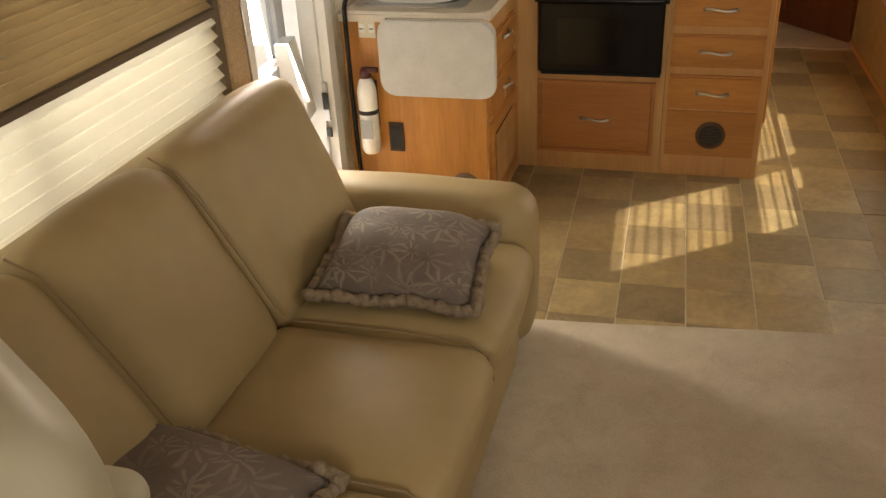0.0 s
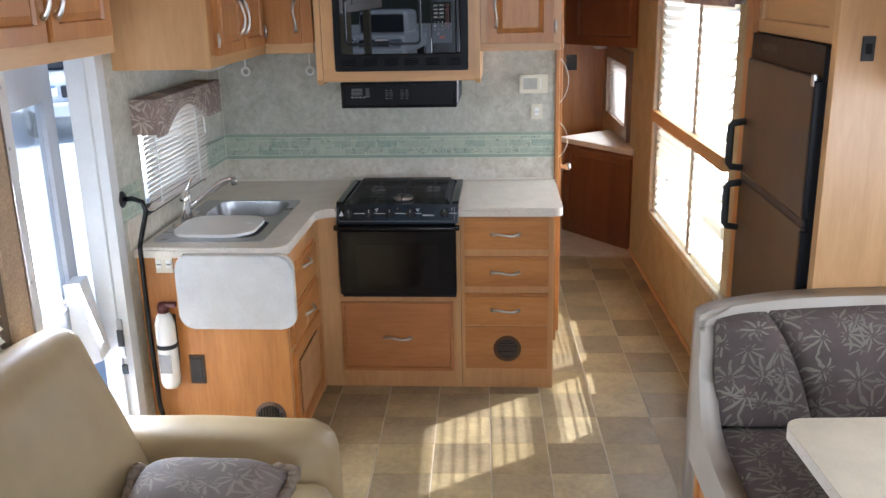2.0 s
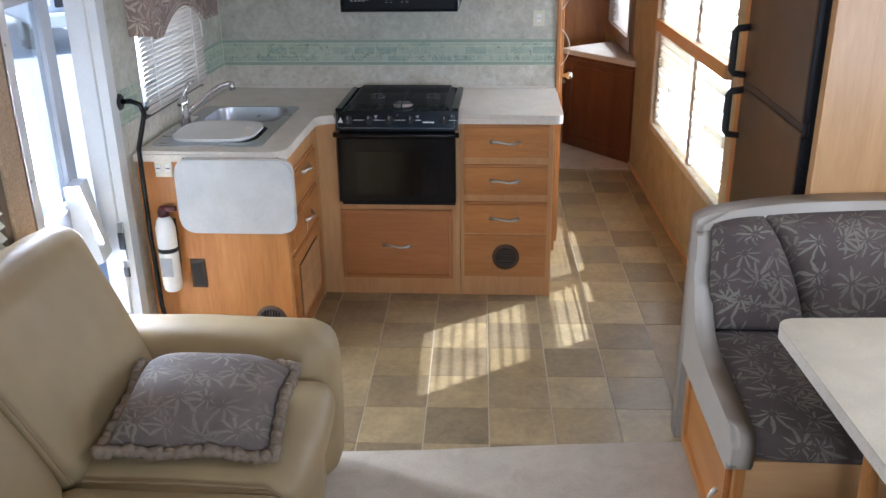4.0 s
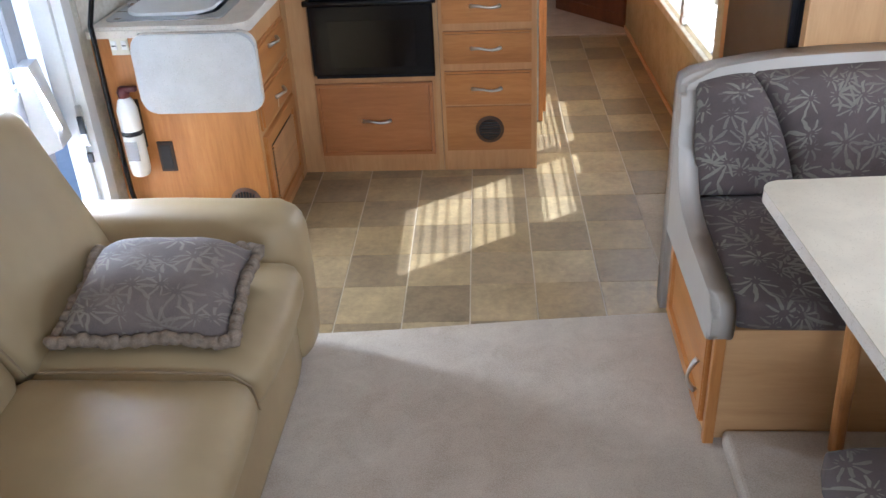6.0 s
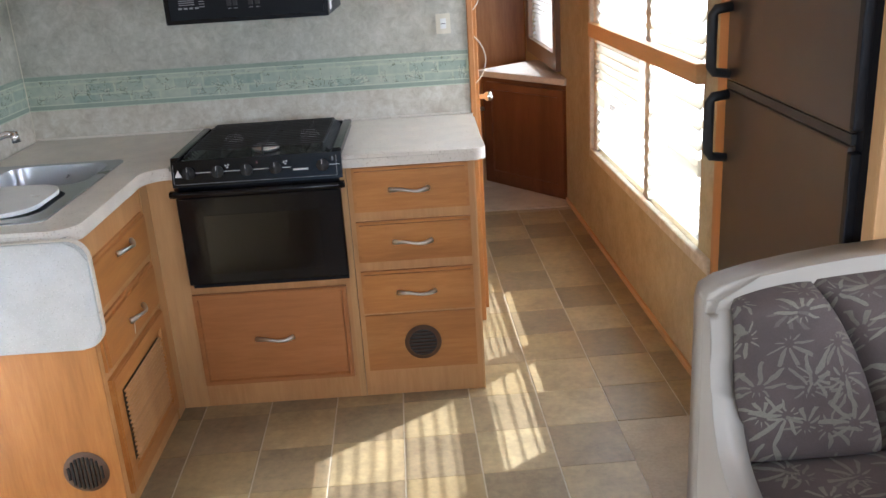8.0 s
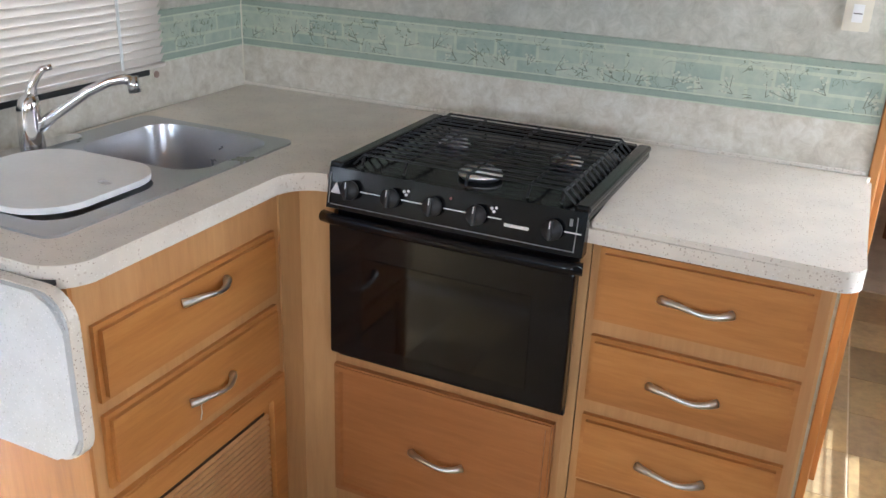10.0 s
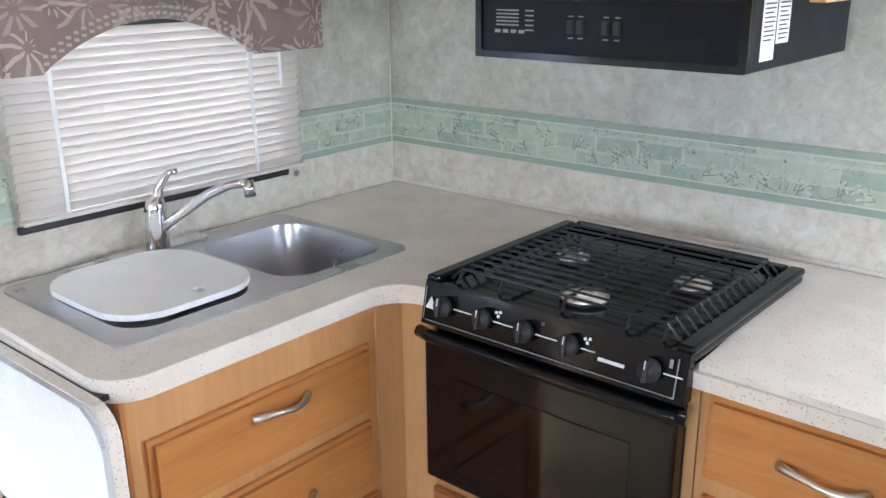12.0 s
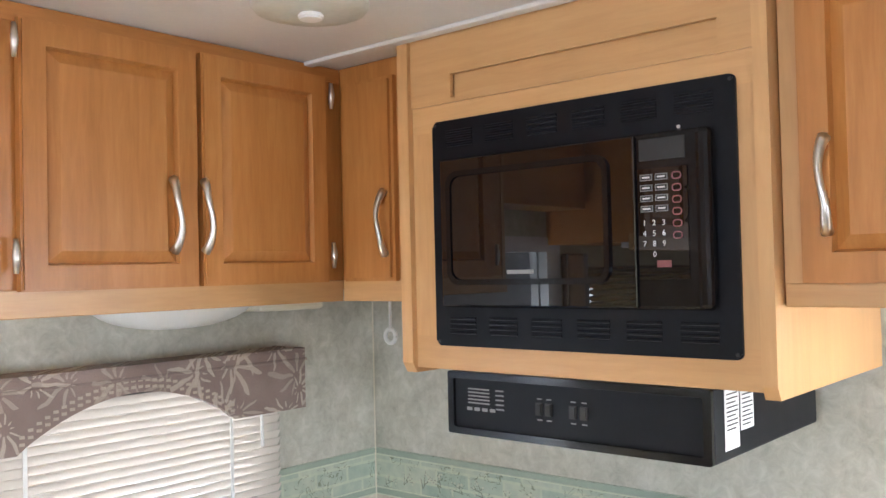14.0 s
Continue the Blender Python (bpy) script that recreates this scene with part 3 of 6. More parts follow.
for k in range(24):
    x, z = WEST + 0.05 + k * 0.0715 + rng.uniform(-0.012, 0.012), rng.uniform(1.048, 1.075)
    lean = rng.choice((-1, 1)) * rng.uniform(0.4, 1.1)
    for j in range(4):
        a = lean + (j - 1.5) * 0.42 + rng.uniform(-0.15, 0.15)
        r = rng.uniform(0.022, 0.052)
        end = Vector((x + math.sin(a) * r, 0, min(1.132, z + math.cos(a) * r)))
        p0 = Vector((x + (j % 2) * math.sin(lean) * 0.012, 0, z + (j % 2) * 0.012))
        d = (end - p0).normalized() if (end - p0).length > 1e-4 else Vector((1, 0, 0))
        w = Vector((d.z, 0, -d.x)) * 0.0011
        prism([(q.x, q.z) for q in (p0 - w, p0 + w, end + w * 0.4, end - w * 0.4)], 0.0006, front_y(BACK - 0.005), into=twigs)
        for i in range(3):
            c = p0 + (end - p0) * rng.uniform(0.5, 1.0) + Vector((rng.uniform(-0.006, 0.006), 0, rng.uniform(-0.006, 0.006)))
            u = rng.uniform(0.0025, 0.005)
            prism([(c.x - u, c.z), (c.x, min(1.134, c.z + u * 0.7)), (c.x + u, c.z), (c.x, c.z - u * 0.7)], 0.0009, front_y(BACK - 0.005), into=buds)
structure("border_twigs", twigs, plain("olive_grey_twig_print", (0.20, 0.215, 0.165), 0.6), "olive-grey twigs printed on the border", "border")
structure("border_leaves", buds, plain("pale_leaf_print", (0.55, 0.57, 0.45), 0.6), "pale leaf flecks printed on the border", "border")
structure("wall_corner_bead", box(WEST + 0.005, WEST + 0.008, BACK - 0.010, BACK - 0.007, 0.90, 1.60), ivory_plastic, "cream corner bead", "trim")

# Passage to the rear, on the east side of the kitchen.
structure("passage_casing", box(0.530, 0.553, BACK - 0.012, BACK + 0.07, 0.0, CEIL, 0.004), wood_up, "honey maple door casing", "trim")
structure("wall_passage_west", box(0.50, 0.545, BACK + 0.07, 7.6, 0.0, CEIL), wood_up, "honey maple panelled passage wall", "wall")
structure("wall_rear", box(0.3, 2.0, 7.55, 7.65, 0.0, CEIL), wood_up, "honey maple panelled rear wall", "wall")
structure("ceiling_rear", box(0.546, 1.36, 5.35, 7.56, 2.035, CEIL - 0.004, 0.006), ceiling_mat, "off-white lowered ceiling at the rear", "ceiling")

EAST = Matrix.Translation((1.27, 3.5, 0)) @ pose(0, 0, 0, 0, 0, 2.0) @ Matrix.Translation((-1.27, -3.5, 0))
wall_x("wall_east", 1.27, 1.34, 3.50, 7.6, [(3.68, 5.24, 0.50, 1.90), (6.25, 7.2, 0.86, 1.32)], wall_tan, "tan papered wall of the passage", turn=EAST)
structure("baseboard_east", moved(box(1.258, 1.27, 3.5, 6.0, 0.0, 0.030, 0.003), EAST), pale_y, "thin pale maple base trim", "baseboard")

structure("wall_outer_east", box(1.86, 1.93, 2.53, 3.55, -0.1, CEIL), wall_tan, "outer wall behind the refrigerator", "wall")
structure("wall_outer_step", box(1.345, 1.86, 3.515, 3.55, -0.1, CEIL), wall_tan, "outer wall beside the refrigerator", "wall")
structure("wall_west_rear", box(WEST - 0.07, WEST, BACK + 0.05, 7.65, -0.1, CEIL), wall_tan, "outer wall of the rear rooms", "wall")
structure("wall_rear_west", box(WEST, 0.3, 7.55, 7.65, -0.1, CEIL), wall_tan, "rear wall of the rear rooms", "wall")

# Dinette recess, and the cab behind the camera.
wall_x("wall_dinette", 1.86, 1.93, -0.6, 2.53, [(0.75, 1.85, 0.95, 1.65)], wall_tan, "tan papered wall of the dinette recess")
structure("wall_recess", box(1.27, 1.93, -0.66, -0.60, 0, CEIL), wall_tan, "tan papered recess end wall", "wall")
wall_x("wall_cab_east", 1.27, 1.34, -2.3, -0.66, [(-2.0, -1.0, 0.95, 1.65)], wall_tan, "tan cab side wall")
cab = bmesh.new()
wall_with_holes(-1.28, 1.34, -0.1, CEIL, [(-1.25, 1.15, 1.0, 1.95)], lambda a, b, c, d: box(a, b, -2.3, -2.22, c, d, into=cab))
structure("wall_cab_front", cab, black_rubber, "dark dash and windshield surround", "wall")

# Outside: one sheet of paving.
ground = bmesh.new()
bmesh.ops.create_grid(ground, x_segments=4, y_segments=4, size=400)
moved(ground, Matrix.Translation((0, 0, -0.75)))
structure("ground", ground, concrete, "sunlit pale concrete yard", "ground")


# ---- kitchen base cabinets ----
def drawer(parent, m, u0, u1, v0, v1, mat_front, d=0.022, hu=None, hv=None, length=0.13):
    f = part("drawer_front", slab(m, u0, u1, v0, v1, d, 0.010), mat_front, parent)
    pull(m @ Matrix.Translation((0, 0, d)), (u0 + u1) / 2 if hu is None else hu, (v0 + v1) / 2 if hv is None else hv, length, False, f)
    return f


FACE = 3.70
FY = front_y(FACE)
stack = thing("drawer_cabinet", (0.28, 4.0, 0), "honey maple drawer unit with three drawers and a round vent", "cabinet")
part("body", box(0.068, 0.497, FACE, BACK - 0.006, 0.0, 0.865), honey_up, stack)
for v0, v1 in ((0.704, 0.857), (0.522, 0.668), (0.330, 0.486)):
    drawer(stack, FY, 0.086, 0.478, v0, v1, wood_x, hu=0.277)
part("lower_panel", slab(FY, 0.086, 0.478, 0.10, 0.318, 0.004, 0.002), wood_x, stack)
part("side_panel", box(0.497, 0.503, FACE - 0.002, BACK - 0.006, 0.0, 0.865), pale_up, stack)
vent = part("vent_ring", disc((0.286, FACE - 0.004, 0.205), (0, -1, 0), 0.066, 0.008, 32, 0.003), ring_brown, stack, "dark brown round heat vent", True)
part("vent_hole", disc((0.286, FACE - 0.012, 0.205), (0, -1, 0), 0.050, 0.001, 32), black_rubber, vent)
for k in range(7):
    z = 0.205 + (k - 3) * 0.0135
    w = math.sqrt(max(0.0, 0.049 ** 2 - (z - 0.205) ** 2))
    part("slat", moved(box(-w, w, -0.004, 0.004, -0.0022, 0.0022, 0.001, 1), pose(0.286, FACE - 0.014, z, 25)), dark_vent_and_shade, vent)

under = thing("oven_cabinet", (-0.24, 4.0, 0), "honey maple oven cabinet with a wide flat drawer below", "cabinet")
part("bottom_rail", box(-0.60, 0.066, FACE, FACE + 0.02, 0.0, 0.478), honey_up, under)
part("left_stile", box(-0.602, -0.512, FACE - 0.002, FACE + 0.02, 0.0, 0.865), pale_up, under)
part("right_stile", box(0.044, 0.066, FACE - 0.002, FACE + 0.02, 0.0, 0.865), pale_up, under)
part("back_box", box(-0.60, 0.066, FACE + 0.02, BACK - 0.006, 0.0, 0.45), black_rubber, under)
bd = part("drawer_front", raised(FY @ Matrix.Translation((0, 0, 0.002)), -0.508, 0.030, 0.090, 0.442, 0.018, 0.016, False), amber_x, under)
pull(FY @ Matrix.Translation((0, 0, 0.012)), -0.238, 0.262, 0.13, False, bd)

LEG = -0.61
FX = front_x(LEG)
leg = thing("sink_cabinet", (-0.9, 3.4, 0), "honey maple sink cabinet with two drawers and a louvred door", "cabinet")
part("body", box(WEST + 0.006, LEG, 3.06, BACK - 0.008, 0.0, 0.865), wood_up, leg)
part("end_panel", box(WEST + 0.006, LEG + 0.003, 3.052, 3.06, 0.0, 0.865), wood_up, leg)
part("corner_post", box(LEG, -0.602, 3.62, FACE + 0.01, 0.0, 0.865), pale_up, leg)
part("stile", box(LEG, LEG + 0.003, 3.06, 3.62, 0.0, 0.865), honey_up, leg)
for v0, v1, hv in ((0.637, 0.785, 0.746), (0.460, 0.610, 0.530)):
    drawer(leg, FX, 3.085, 3.594, v0, v1, wood_y, 0.022, 3.35, hv)
ld = part("louvred_door", raised(FX, 3.087, 3.605, 0.055, 0.434, 0.02, 0.062, False), wood_y, leg)
# Dark sheet that paints the shade seen between the slats.
part("backing", slab(front_x(LEG + 0.0092), 3.158, 3.534, 0.125, 0.364, 0.001, 0), dark_vent_and_shade, ld)
for k in range(16):
    part("slat", moved(box(-0.005, 0.005, 3.158, 3.534, -0.0028, 0.0028, 0.0012, 1), pose(LEG + 0.019, 0, 0.131 + k * 0.0152, 0, 35)), honey_up, ld)
part("string", tube([(LEG + 0.030, 3.312, 0.520), (LEG + 0.026, 3.313, 0.508), (LEG + 0.024, 3.316, 0.492), (LEG + 0.024, 3.311, 0.478)], 0.0012, 5), ivory_plastic, leg, "loose pale string on a drawer pull")

sv = thing("floor_vent", (-0.705, 3.05, 0.1), "round dark heat vent in the cabinet end", "vent")
part("ring", disc((-0.705, 3.052, 0.165), (0, -1, 0), 0.066, 0.008, 32, 0.003), ring_brown, sv, smooth=True)
for k in range(9):
    x = -0.705 + (k - 4) * 0.012
    w = math.sqrt(max(0.0, 0.052 ** 2 - (x + 0.705) ** 2))
    part("slat", box(x - 0.003, x + 0.003, 3.038, 3.044, 0.165 - w, 0.165 + w), black_rubber, sv)

# Worktop in an L, with round corners and a nosing.
TOPZ = 0.905


def arc(cx, cy, r, a0, a1, n=8):
    return [(cx + r * math.cos(radians(a0 + (a1 - a0) * k / n)), cy + r * math.sin(radians(a0 + (a1 - a0) * k / n))) for k in range(n + 1)]


loop = [(WEST + 0.006, 3.03)] + arc(-0.665, 3.105, 0.075, -90, 0, 22) + arc(-0.51, 3.59, 0.08, 180, 90, 18) + [(-0.503, 3.67), (-0.503, 4.165), (0.052, 4.165), (0.052, 3.675)] + arc(0.495, 3.715, 0.045, -90, 0, 18) + [(0.54, BACK - 0.026), (0.524, BACK - 0.026), (0.524, BACK - 0.006), (WEST + 0.006, BACK - 0.006)]
SINK = (-1.085, -0.735, 3.155, 3.80)
top = thing("worktop", (-0.8, 3.6, 0.865), "L-shaped beige speckled laminate worktop", "worktop")
bm = prism(loop, 0.040, Matrix.Translation((0, 0, TOPZ - 0.040)), 0.012)
bmesh.ops.triangulate(bm, faces=bm.faces[:])
slab_ob = part("slab", bm, counter_mat, top)
part("back_edge_bead", box(WEST + 0.008, 0.524, BACK - 0.012, BACK - 0.006, TOPZ, TOPZ + 0.008), counter_mat, top)

# Hinged extension leaf that hangs from the end of the worktop.
leaf = thing("hanging_leaf", (-0.79, 3.02, 0.58), "white speckled drop leaf hanging at the cabinet end", "worktop leaf")
part("panel", slab(front_y(3.020), -1.028, -0.556, 0.578, 0.884, 0.030, 0.006, 0.055), flap_mat, leaf)
part("edge", slab(front_y(3.023), -1.030, -0.554, 0.576, 0.886, 0.022, 0.002, 0.056), counter_mat, leaf)
part("hinge", box(-1.00, -0.62, 3.018, 3.05, 0.872, 0.882), black_rubber, leaf)

# ---- sink ----
sink = thing("sink", (-0.9, 3.47, 0.9), "double stainless steel sink with one covered bowl", "sink")


def plan(z):
    return Matrix.Translation((0, 0, z))


def ring_plate(outer, inners, z0, z1):
    """A plate with rounded holes, as a strip between outline and holes."""
    bm = bmesh.new()
    edges, loops = [], []
    for loop_pts in [outer] + inners:
        vs = [bm.verts.new((u, v, z1)) for u, v in loop_pts]
        loops.append(vs)
        edges += [bm.edges.new((vs[i], vs[(i + 1) % len(vs)])) for i in range(len(vs))]
    bmesh.ops.triangle_fill(bm, use_beauty=True, edges=edges)
    dup = bmesh.ops.duplicate(bm, geom=bm.verts[:] + bm.edges[:] + bm.faces[:])
    low = dup["vert_map"]
    for vs in loops:
        for i in range(len(vs)):
            p, q = vs[i], vs[(i + 1) % len(vs)]
            bm.faces.new((p, q, low[q], low[p]))
    for vs in loops:
        for v in vs:
            low[v].co.z = z0
    return bm


def shifted(pts, cx, cy):
    return [(u + cx, v + cy) for u, v in pts]


rim = shifted(outline(0.460, 0.722, 0.03), -0.933, 3.478)
bowl_a, bowl_b = shifted(outline(0.345, 0.292, 0.07), -0.910, 3.663), shifted(outline(0.32, 0.29, 0.07), -0.905, 3.305)
part("rim", ring_plate(rim, [bowl_a, bowl_b], TOPZ, TOPZ + 0.005), steel, sink)


def bowl(pts, cx, cy, depth):
    bm = bmesh.new()
    rings = []
    for s, z in ((1.0, TOPZ + 0.005), (0.98, TOPZ - 0.01), (0.94, TOPZ - depth + 0.03), (0.86, TOPZ - depth)):
        rings.append([bm.verts.new((cx + (u - cx) * s, cy + (v - cy) * s, z)) for u, v in pts])
    n = len(pts)
    for a, b in zip(rings, rings[1:]):
        for i in range(n):
            bm.faces.new((a[i], a[(i + 1) % n], b[(i + 1) % n], b[i]))
    bm.faces.new(rings[-1])
    return bm


for pts, cx, cy in ((bowl_a, -0.910, 3.663), (bowl_b, -0.905, 3.305)):
    b = part("bowl", bowl(pts, cx, cy, 0.15), steel, sink, smooth=True)
    part("drain", disc((cx, cy, TOPZ - 0.149), (0, 0, 1), 0.04, 0.004, 24, 0.001), chrome, b)
# The worktop and the cabinet under the bowls are cut away.
for ob, z0 in ((slab_ob, 0.80), (leg.children[0], 0.74)):
    cut = new("cutter", mesh_of("cutter", box(-1.10, -0.72, 3.14, 3.818, z0, 1.0), steel))
    md = ob.modifiers.new("bowl_opening", "BOOLEAN")
    md.operation, md.object, md.solver = "DIFFERENCE", cut, "EXACT"
    dg = bpy.context.evaluated_depsgraph_get()
    done = bpy.data.meshes.new_from_object(ob.evaluated_get(dg))
    ob.modifiers.clear()
    ob.data = done
    bpy.data.objects.remove(cut)

lid = thing("sink_cover", (-0.925, 3.315, TOPZ + 0.006), "white plastic sink cover board with a finger hole", "board")
lb = shifted(outline(0.345, 0.325, 0.10, 8), -0.940, 3.325)
part("board", ring_plate(lb, [shifted(outline(0.03, 0.016, 0.0079, 4), -0.815, 3.352)], TOPZ + 0.006, TOPZ + 0.018), white_plastic, lid)

tap = thing("faucet", (-1.13, 3.46, TOPZ), "chrome single-lever kitchen faucet with a long spout", "faucet")
part("deck_plate", prism(outline(0.052, 0.26, 0.025), 0.008, Matrix.Translation((-1.135, 3.465, TOPZ + 0.005)), 0.003), chrome, tap, smooth=False)
part("body", tube([(-1.135, 3.465, TOPZ + 0.012), (-1.135, 3.465, TOPZ + 0.06), (-1.133, 3.465, TOPZ + 0.095), (-1.128, 3.467, TOPZ + 0.115), (-1.12, 3.47, TOPZ + 0.128)], [0.027, 0.025, 0.025, 0.022, 0.012], 18), chrome, tap, smooth=True)
part("spout", tube([(-1.13, 3.467, TOPZ + 0.045), (-1.09, 3.495, TOPZ + 0.085), (-1.03, 3.535, TOPZ + 0.135), (-0.99, 3.562, TOPZ + 0.158), (-0.965, 3.578, TOPZ + 0.164), (-0.948, 3.588, TOPZ + 0.158)], [0.014, 0.012, 0.011, 0.011, 0.011, 0.012], 14), chrome, tap, smooth=True)
part("aerator", tube([(-0.950, 3.587, TOPZ + 0.168), (-0.946, 3.589, TOPZ + 0.135)], 0.0135, 14), chrome, tap, smooth=True)
part("lever", tube([(-1.13, 3.466, TOPZ + 0.10), (-1.123, 3.475, TOPZ + 0.15), (-1.108, 3.492, TOPZ + 0.182), (-1.095, 3.508, TOPZ + 0.186)], [0.016, 0.010, 0.008, 0.006], 10, flat=0.7), chrome, tap, smooth=True)
spray = thing("soap_dispenser", (-1.13, 3.335, TOPZ), "low chrome dispenser beside the faucet", "dispenser")
part("cap", disc((-1.135, 3.33, TOPZ + 0.005), (0, 0, 1), 0.018, 0.012, 20, 0.004), chrome, spray, smooth=True)

# ---- stove ----
stove = thing("stove", (-0.22, 3.9, 0.5), "black three-burner gas stove with an oven door", "stove")
SX0, SX1, SF = -0.498, 0.050, 3.655
part("top_plate", box(SX0 - 0.003, SX1 + 0.012, SF + 0.005, 4.162, 0.9065, 0.925, 0.006), black_gloss, stove)
for x0, x1, nm in ((SX0 - 0.004, SX0 + 0.028, "side_rail"), (SX1 - 0.018, SX1 + 0.014, "side_rail")):
    part(nm, box(x0, x1, SF + 0.01, 4.165, 0.922, 0.938, 0.006), black_gloss, stove)
part("rear_rail", box(SX0 + 0.028, SX1 - 0.018, 4.135, 4.165, 0.922, 0.938, 0.006), black_gloss, stove)
panel = part("control_panel", prism([(0, 0), (0.0, 0.085), (0.012, 0.085), (0.03, 0.0)], SX1 - SX0 + 0.012, Matrix(((0, 0, 1, SX0), (-1, 0, 0, SF + 0.018), (0, 1, 0, 0.843), (0, 0, 0, 1)))), black_gloss, stove)
PANEL = Matrix.Translation((0, SF - 0.005, 0.888)) @ pose(0, 0, 0, 78) 
for k, u in enumerate((-0.44, -0.345, -0.25, -0.155, 0.0)):
    kb = part("knob", moved(disc((u, 0, 0.0), (0, 0, 1), 0.020, 0.018, 24, 0.004), PANEL), black_rubber, stove, smooth=True)
    part("grip", moved(box(u - 0.004, u + 0.004, -0.019, 0.019, 0.017, 0.027, 0.002), PANEL), black_rubber, kb)
    part("mark", moved(box(u - 0.001, u + 0.001, 0.004, 0.018, 0.0275, 0.028), PANEL), print_white, kb)
for u0, u1 in ((-0.418, -0.367), (-0.323, -0.272), (-0.228, -0.177), (-0.133, -0.105), (0.022, 0.055)):
    part("panel_line", moved(box(u0, u1, -0.0012, 0.0012, 0.0, 0.002), PANEL), print_white, panel)
part("maker_mark", moved(prism([(-0.488, -0.012), (-0.464, -0.012), (-0.476, 0.012)], 0.002, None), PANEL), print_white, panel)
part("pilot_mark", moved(disc((-0.215, 0.022, 0), (0, 0, 1), 0.003, 0.002, 10), PANEL), print_red, panel)
for u0, u1, v0, v1 in ((SX0 + 0.012, SX1 - 0.004, -0.0365, -0.0350), (SX1 - 0.006, SX1 - 0.004, -0.035, 0.030), (SX0 + 0.006, SX0 + 0.0075, -0.035, 0.030)):
    part("panel_outline", moved(box(u0, u1, v0, v1, 0.0, 0.0018), PANEL), print_grey, panel)
for u in (-0.313, -0.122):
    for du, dv in ((-0.005, 0.008), (0.004, 0.010), (0.0, 0.002)):
        part("burner_mark", moved(disc((u + du, 0.010 + dv, 0), (0, 0, 1), 0.0032, 0.002, 8), PANEL), print_white, panel)
part("oven_mark", moved(box(0.030, 0.036, 0.012, 0.026, 0, 0.002), PANEL), print_grey, panel)
part("brand_bar", moved(box(-0.098, -0.048, -0.012, -0.006, 0, 0.002), PANEL), print_white, panel)
door = part("oven_door", box(SX0, SX1, SF - 0.004, SF + 0.03, 0.492, 0.806, 0.006), black_gloss, stove)
part("oven_window", slab(front_y(SF - 0.004), -0.415, -0.03, 0.53, 0.74, 0.002, 0.001), black_glass, door)
part("oven_handle", tube([(SX0 - 0.014, SF - 0.002, 0.818), (SX0 + 0.02, SF - 0.010, 0.818), (-0.22, SF - 0.014, 0.818), (SX1 - 0.02, SF - 0.010, 0.818), (SX1 + 0.014, SF - 0.002, 0.818)], 0.013, 14, flat=1.0), black_gloss, door, smooth=True)
part("carcass", box(SX0 + 0.004, SX1 - 0.004, SF + 0.03, 4.15, 0.47, 0.905), black_satin, stove)
for x, y, r in ((-0.341, 3.945, 0.036), (-0.200, 3.765, 0.046), (-0.072, 3.945, 0.036)):
    bn = part("burner", disc((x, y, 0.925), (0, 0, 1), r, 0.018, 26, 0.006), bright_metal, stove, "shiny burner bowl", True)
    part("burner_cap", disc((x, y, 0.943), (0, 0, 1), r * 0.62, 0.007, 22, 0.002), bright_metal, bn, smooth=True)
grate = thing("stove_grate", (-0.22, 3.9, 0.925), "black wire cooking grate over the burners", "grate")
for k in range(15):
    y = 3.70 + k * 0.0302
    part("wire", tube([(SX0 + 0.035, y, 0.928), (SX0 + 0.06, y, 0.953), (SX1 - 0.05, y, 0.953), (SX1 - 0.025, y, 0.928)], 0.0027, 6), cast_iron, grate)
for x in (SX0 + 0.06, -0.34, -0.20, -0.07, SX1 - 0.05):
    part("cross_wire", tube([(x, 3.69, 0.928), (x, 3.70, 0.9485), (x, 4.125, 0.9485), (x, 4.132, 0.928)], 0.0035, 6), cast_iron, grate)

# ---- upper cabinets ----
UL = thing("wall_cabinet", (-1.0, 3.45, 1.6), "honey maple wall cabinet with two raised-panel doors", "cabinet")
UX = -0.845
part("body", box(WEST + 0.002, UX, 3.068, BACK - 0.007, 1.645, CEIL - 0.002), wood_up, UL)
part("end_panel", box(WEST + 0.002, UX + 0.018, 3.055, 3.069, 1.598, CEIL - 0.002), pale_up, UL)
part("bottom_rail", box(UX, UX + 0.018, 3.069, 3.845, 1.598, 1.645, 0.002), pale_y, UL)
part("bottom_board", box(WEST + 0.002, UX, 3.07, BACK - 0.007, 1.625, 1.645), pale_y, UL)
part("top_rail", box(UX, UX + 0.018, 3.069, 3.845, 2.085, CEIL - 0.002, 0.002), wood_y, UL)
part("face_frame", box(UX, UX + 0.016, 3.069, 3.845, 1.645, 2.085), wood_up, UL)
MX = front_x(UX + 0.016)
for u0, u1, hu, hinge in ((3.128, 3.462, 3.405, 3.118), (3.472, 3.790, 3.472, 3.80)):
    d = part("door", raised(MX, u0, u1, 1.642, 2.092, 0.020, 0.055), wood_up, UL)
    pull(MX @ Matrix.Translation((0, 0, 0.02)), hu, 1.775, 0.135, True, d)
    for z in (1.70, 2.05):
        part("hinge", tube([(UX + 0.038, hinge, z - 0.028), (UX + 0.040, hinge, z), (UX + 0.038, hinge, z + 0.028)], [0.004, 0.007, 0.004], 8), nickel, d, smooth=True)

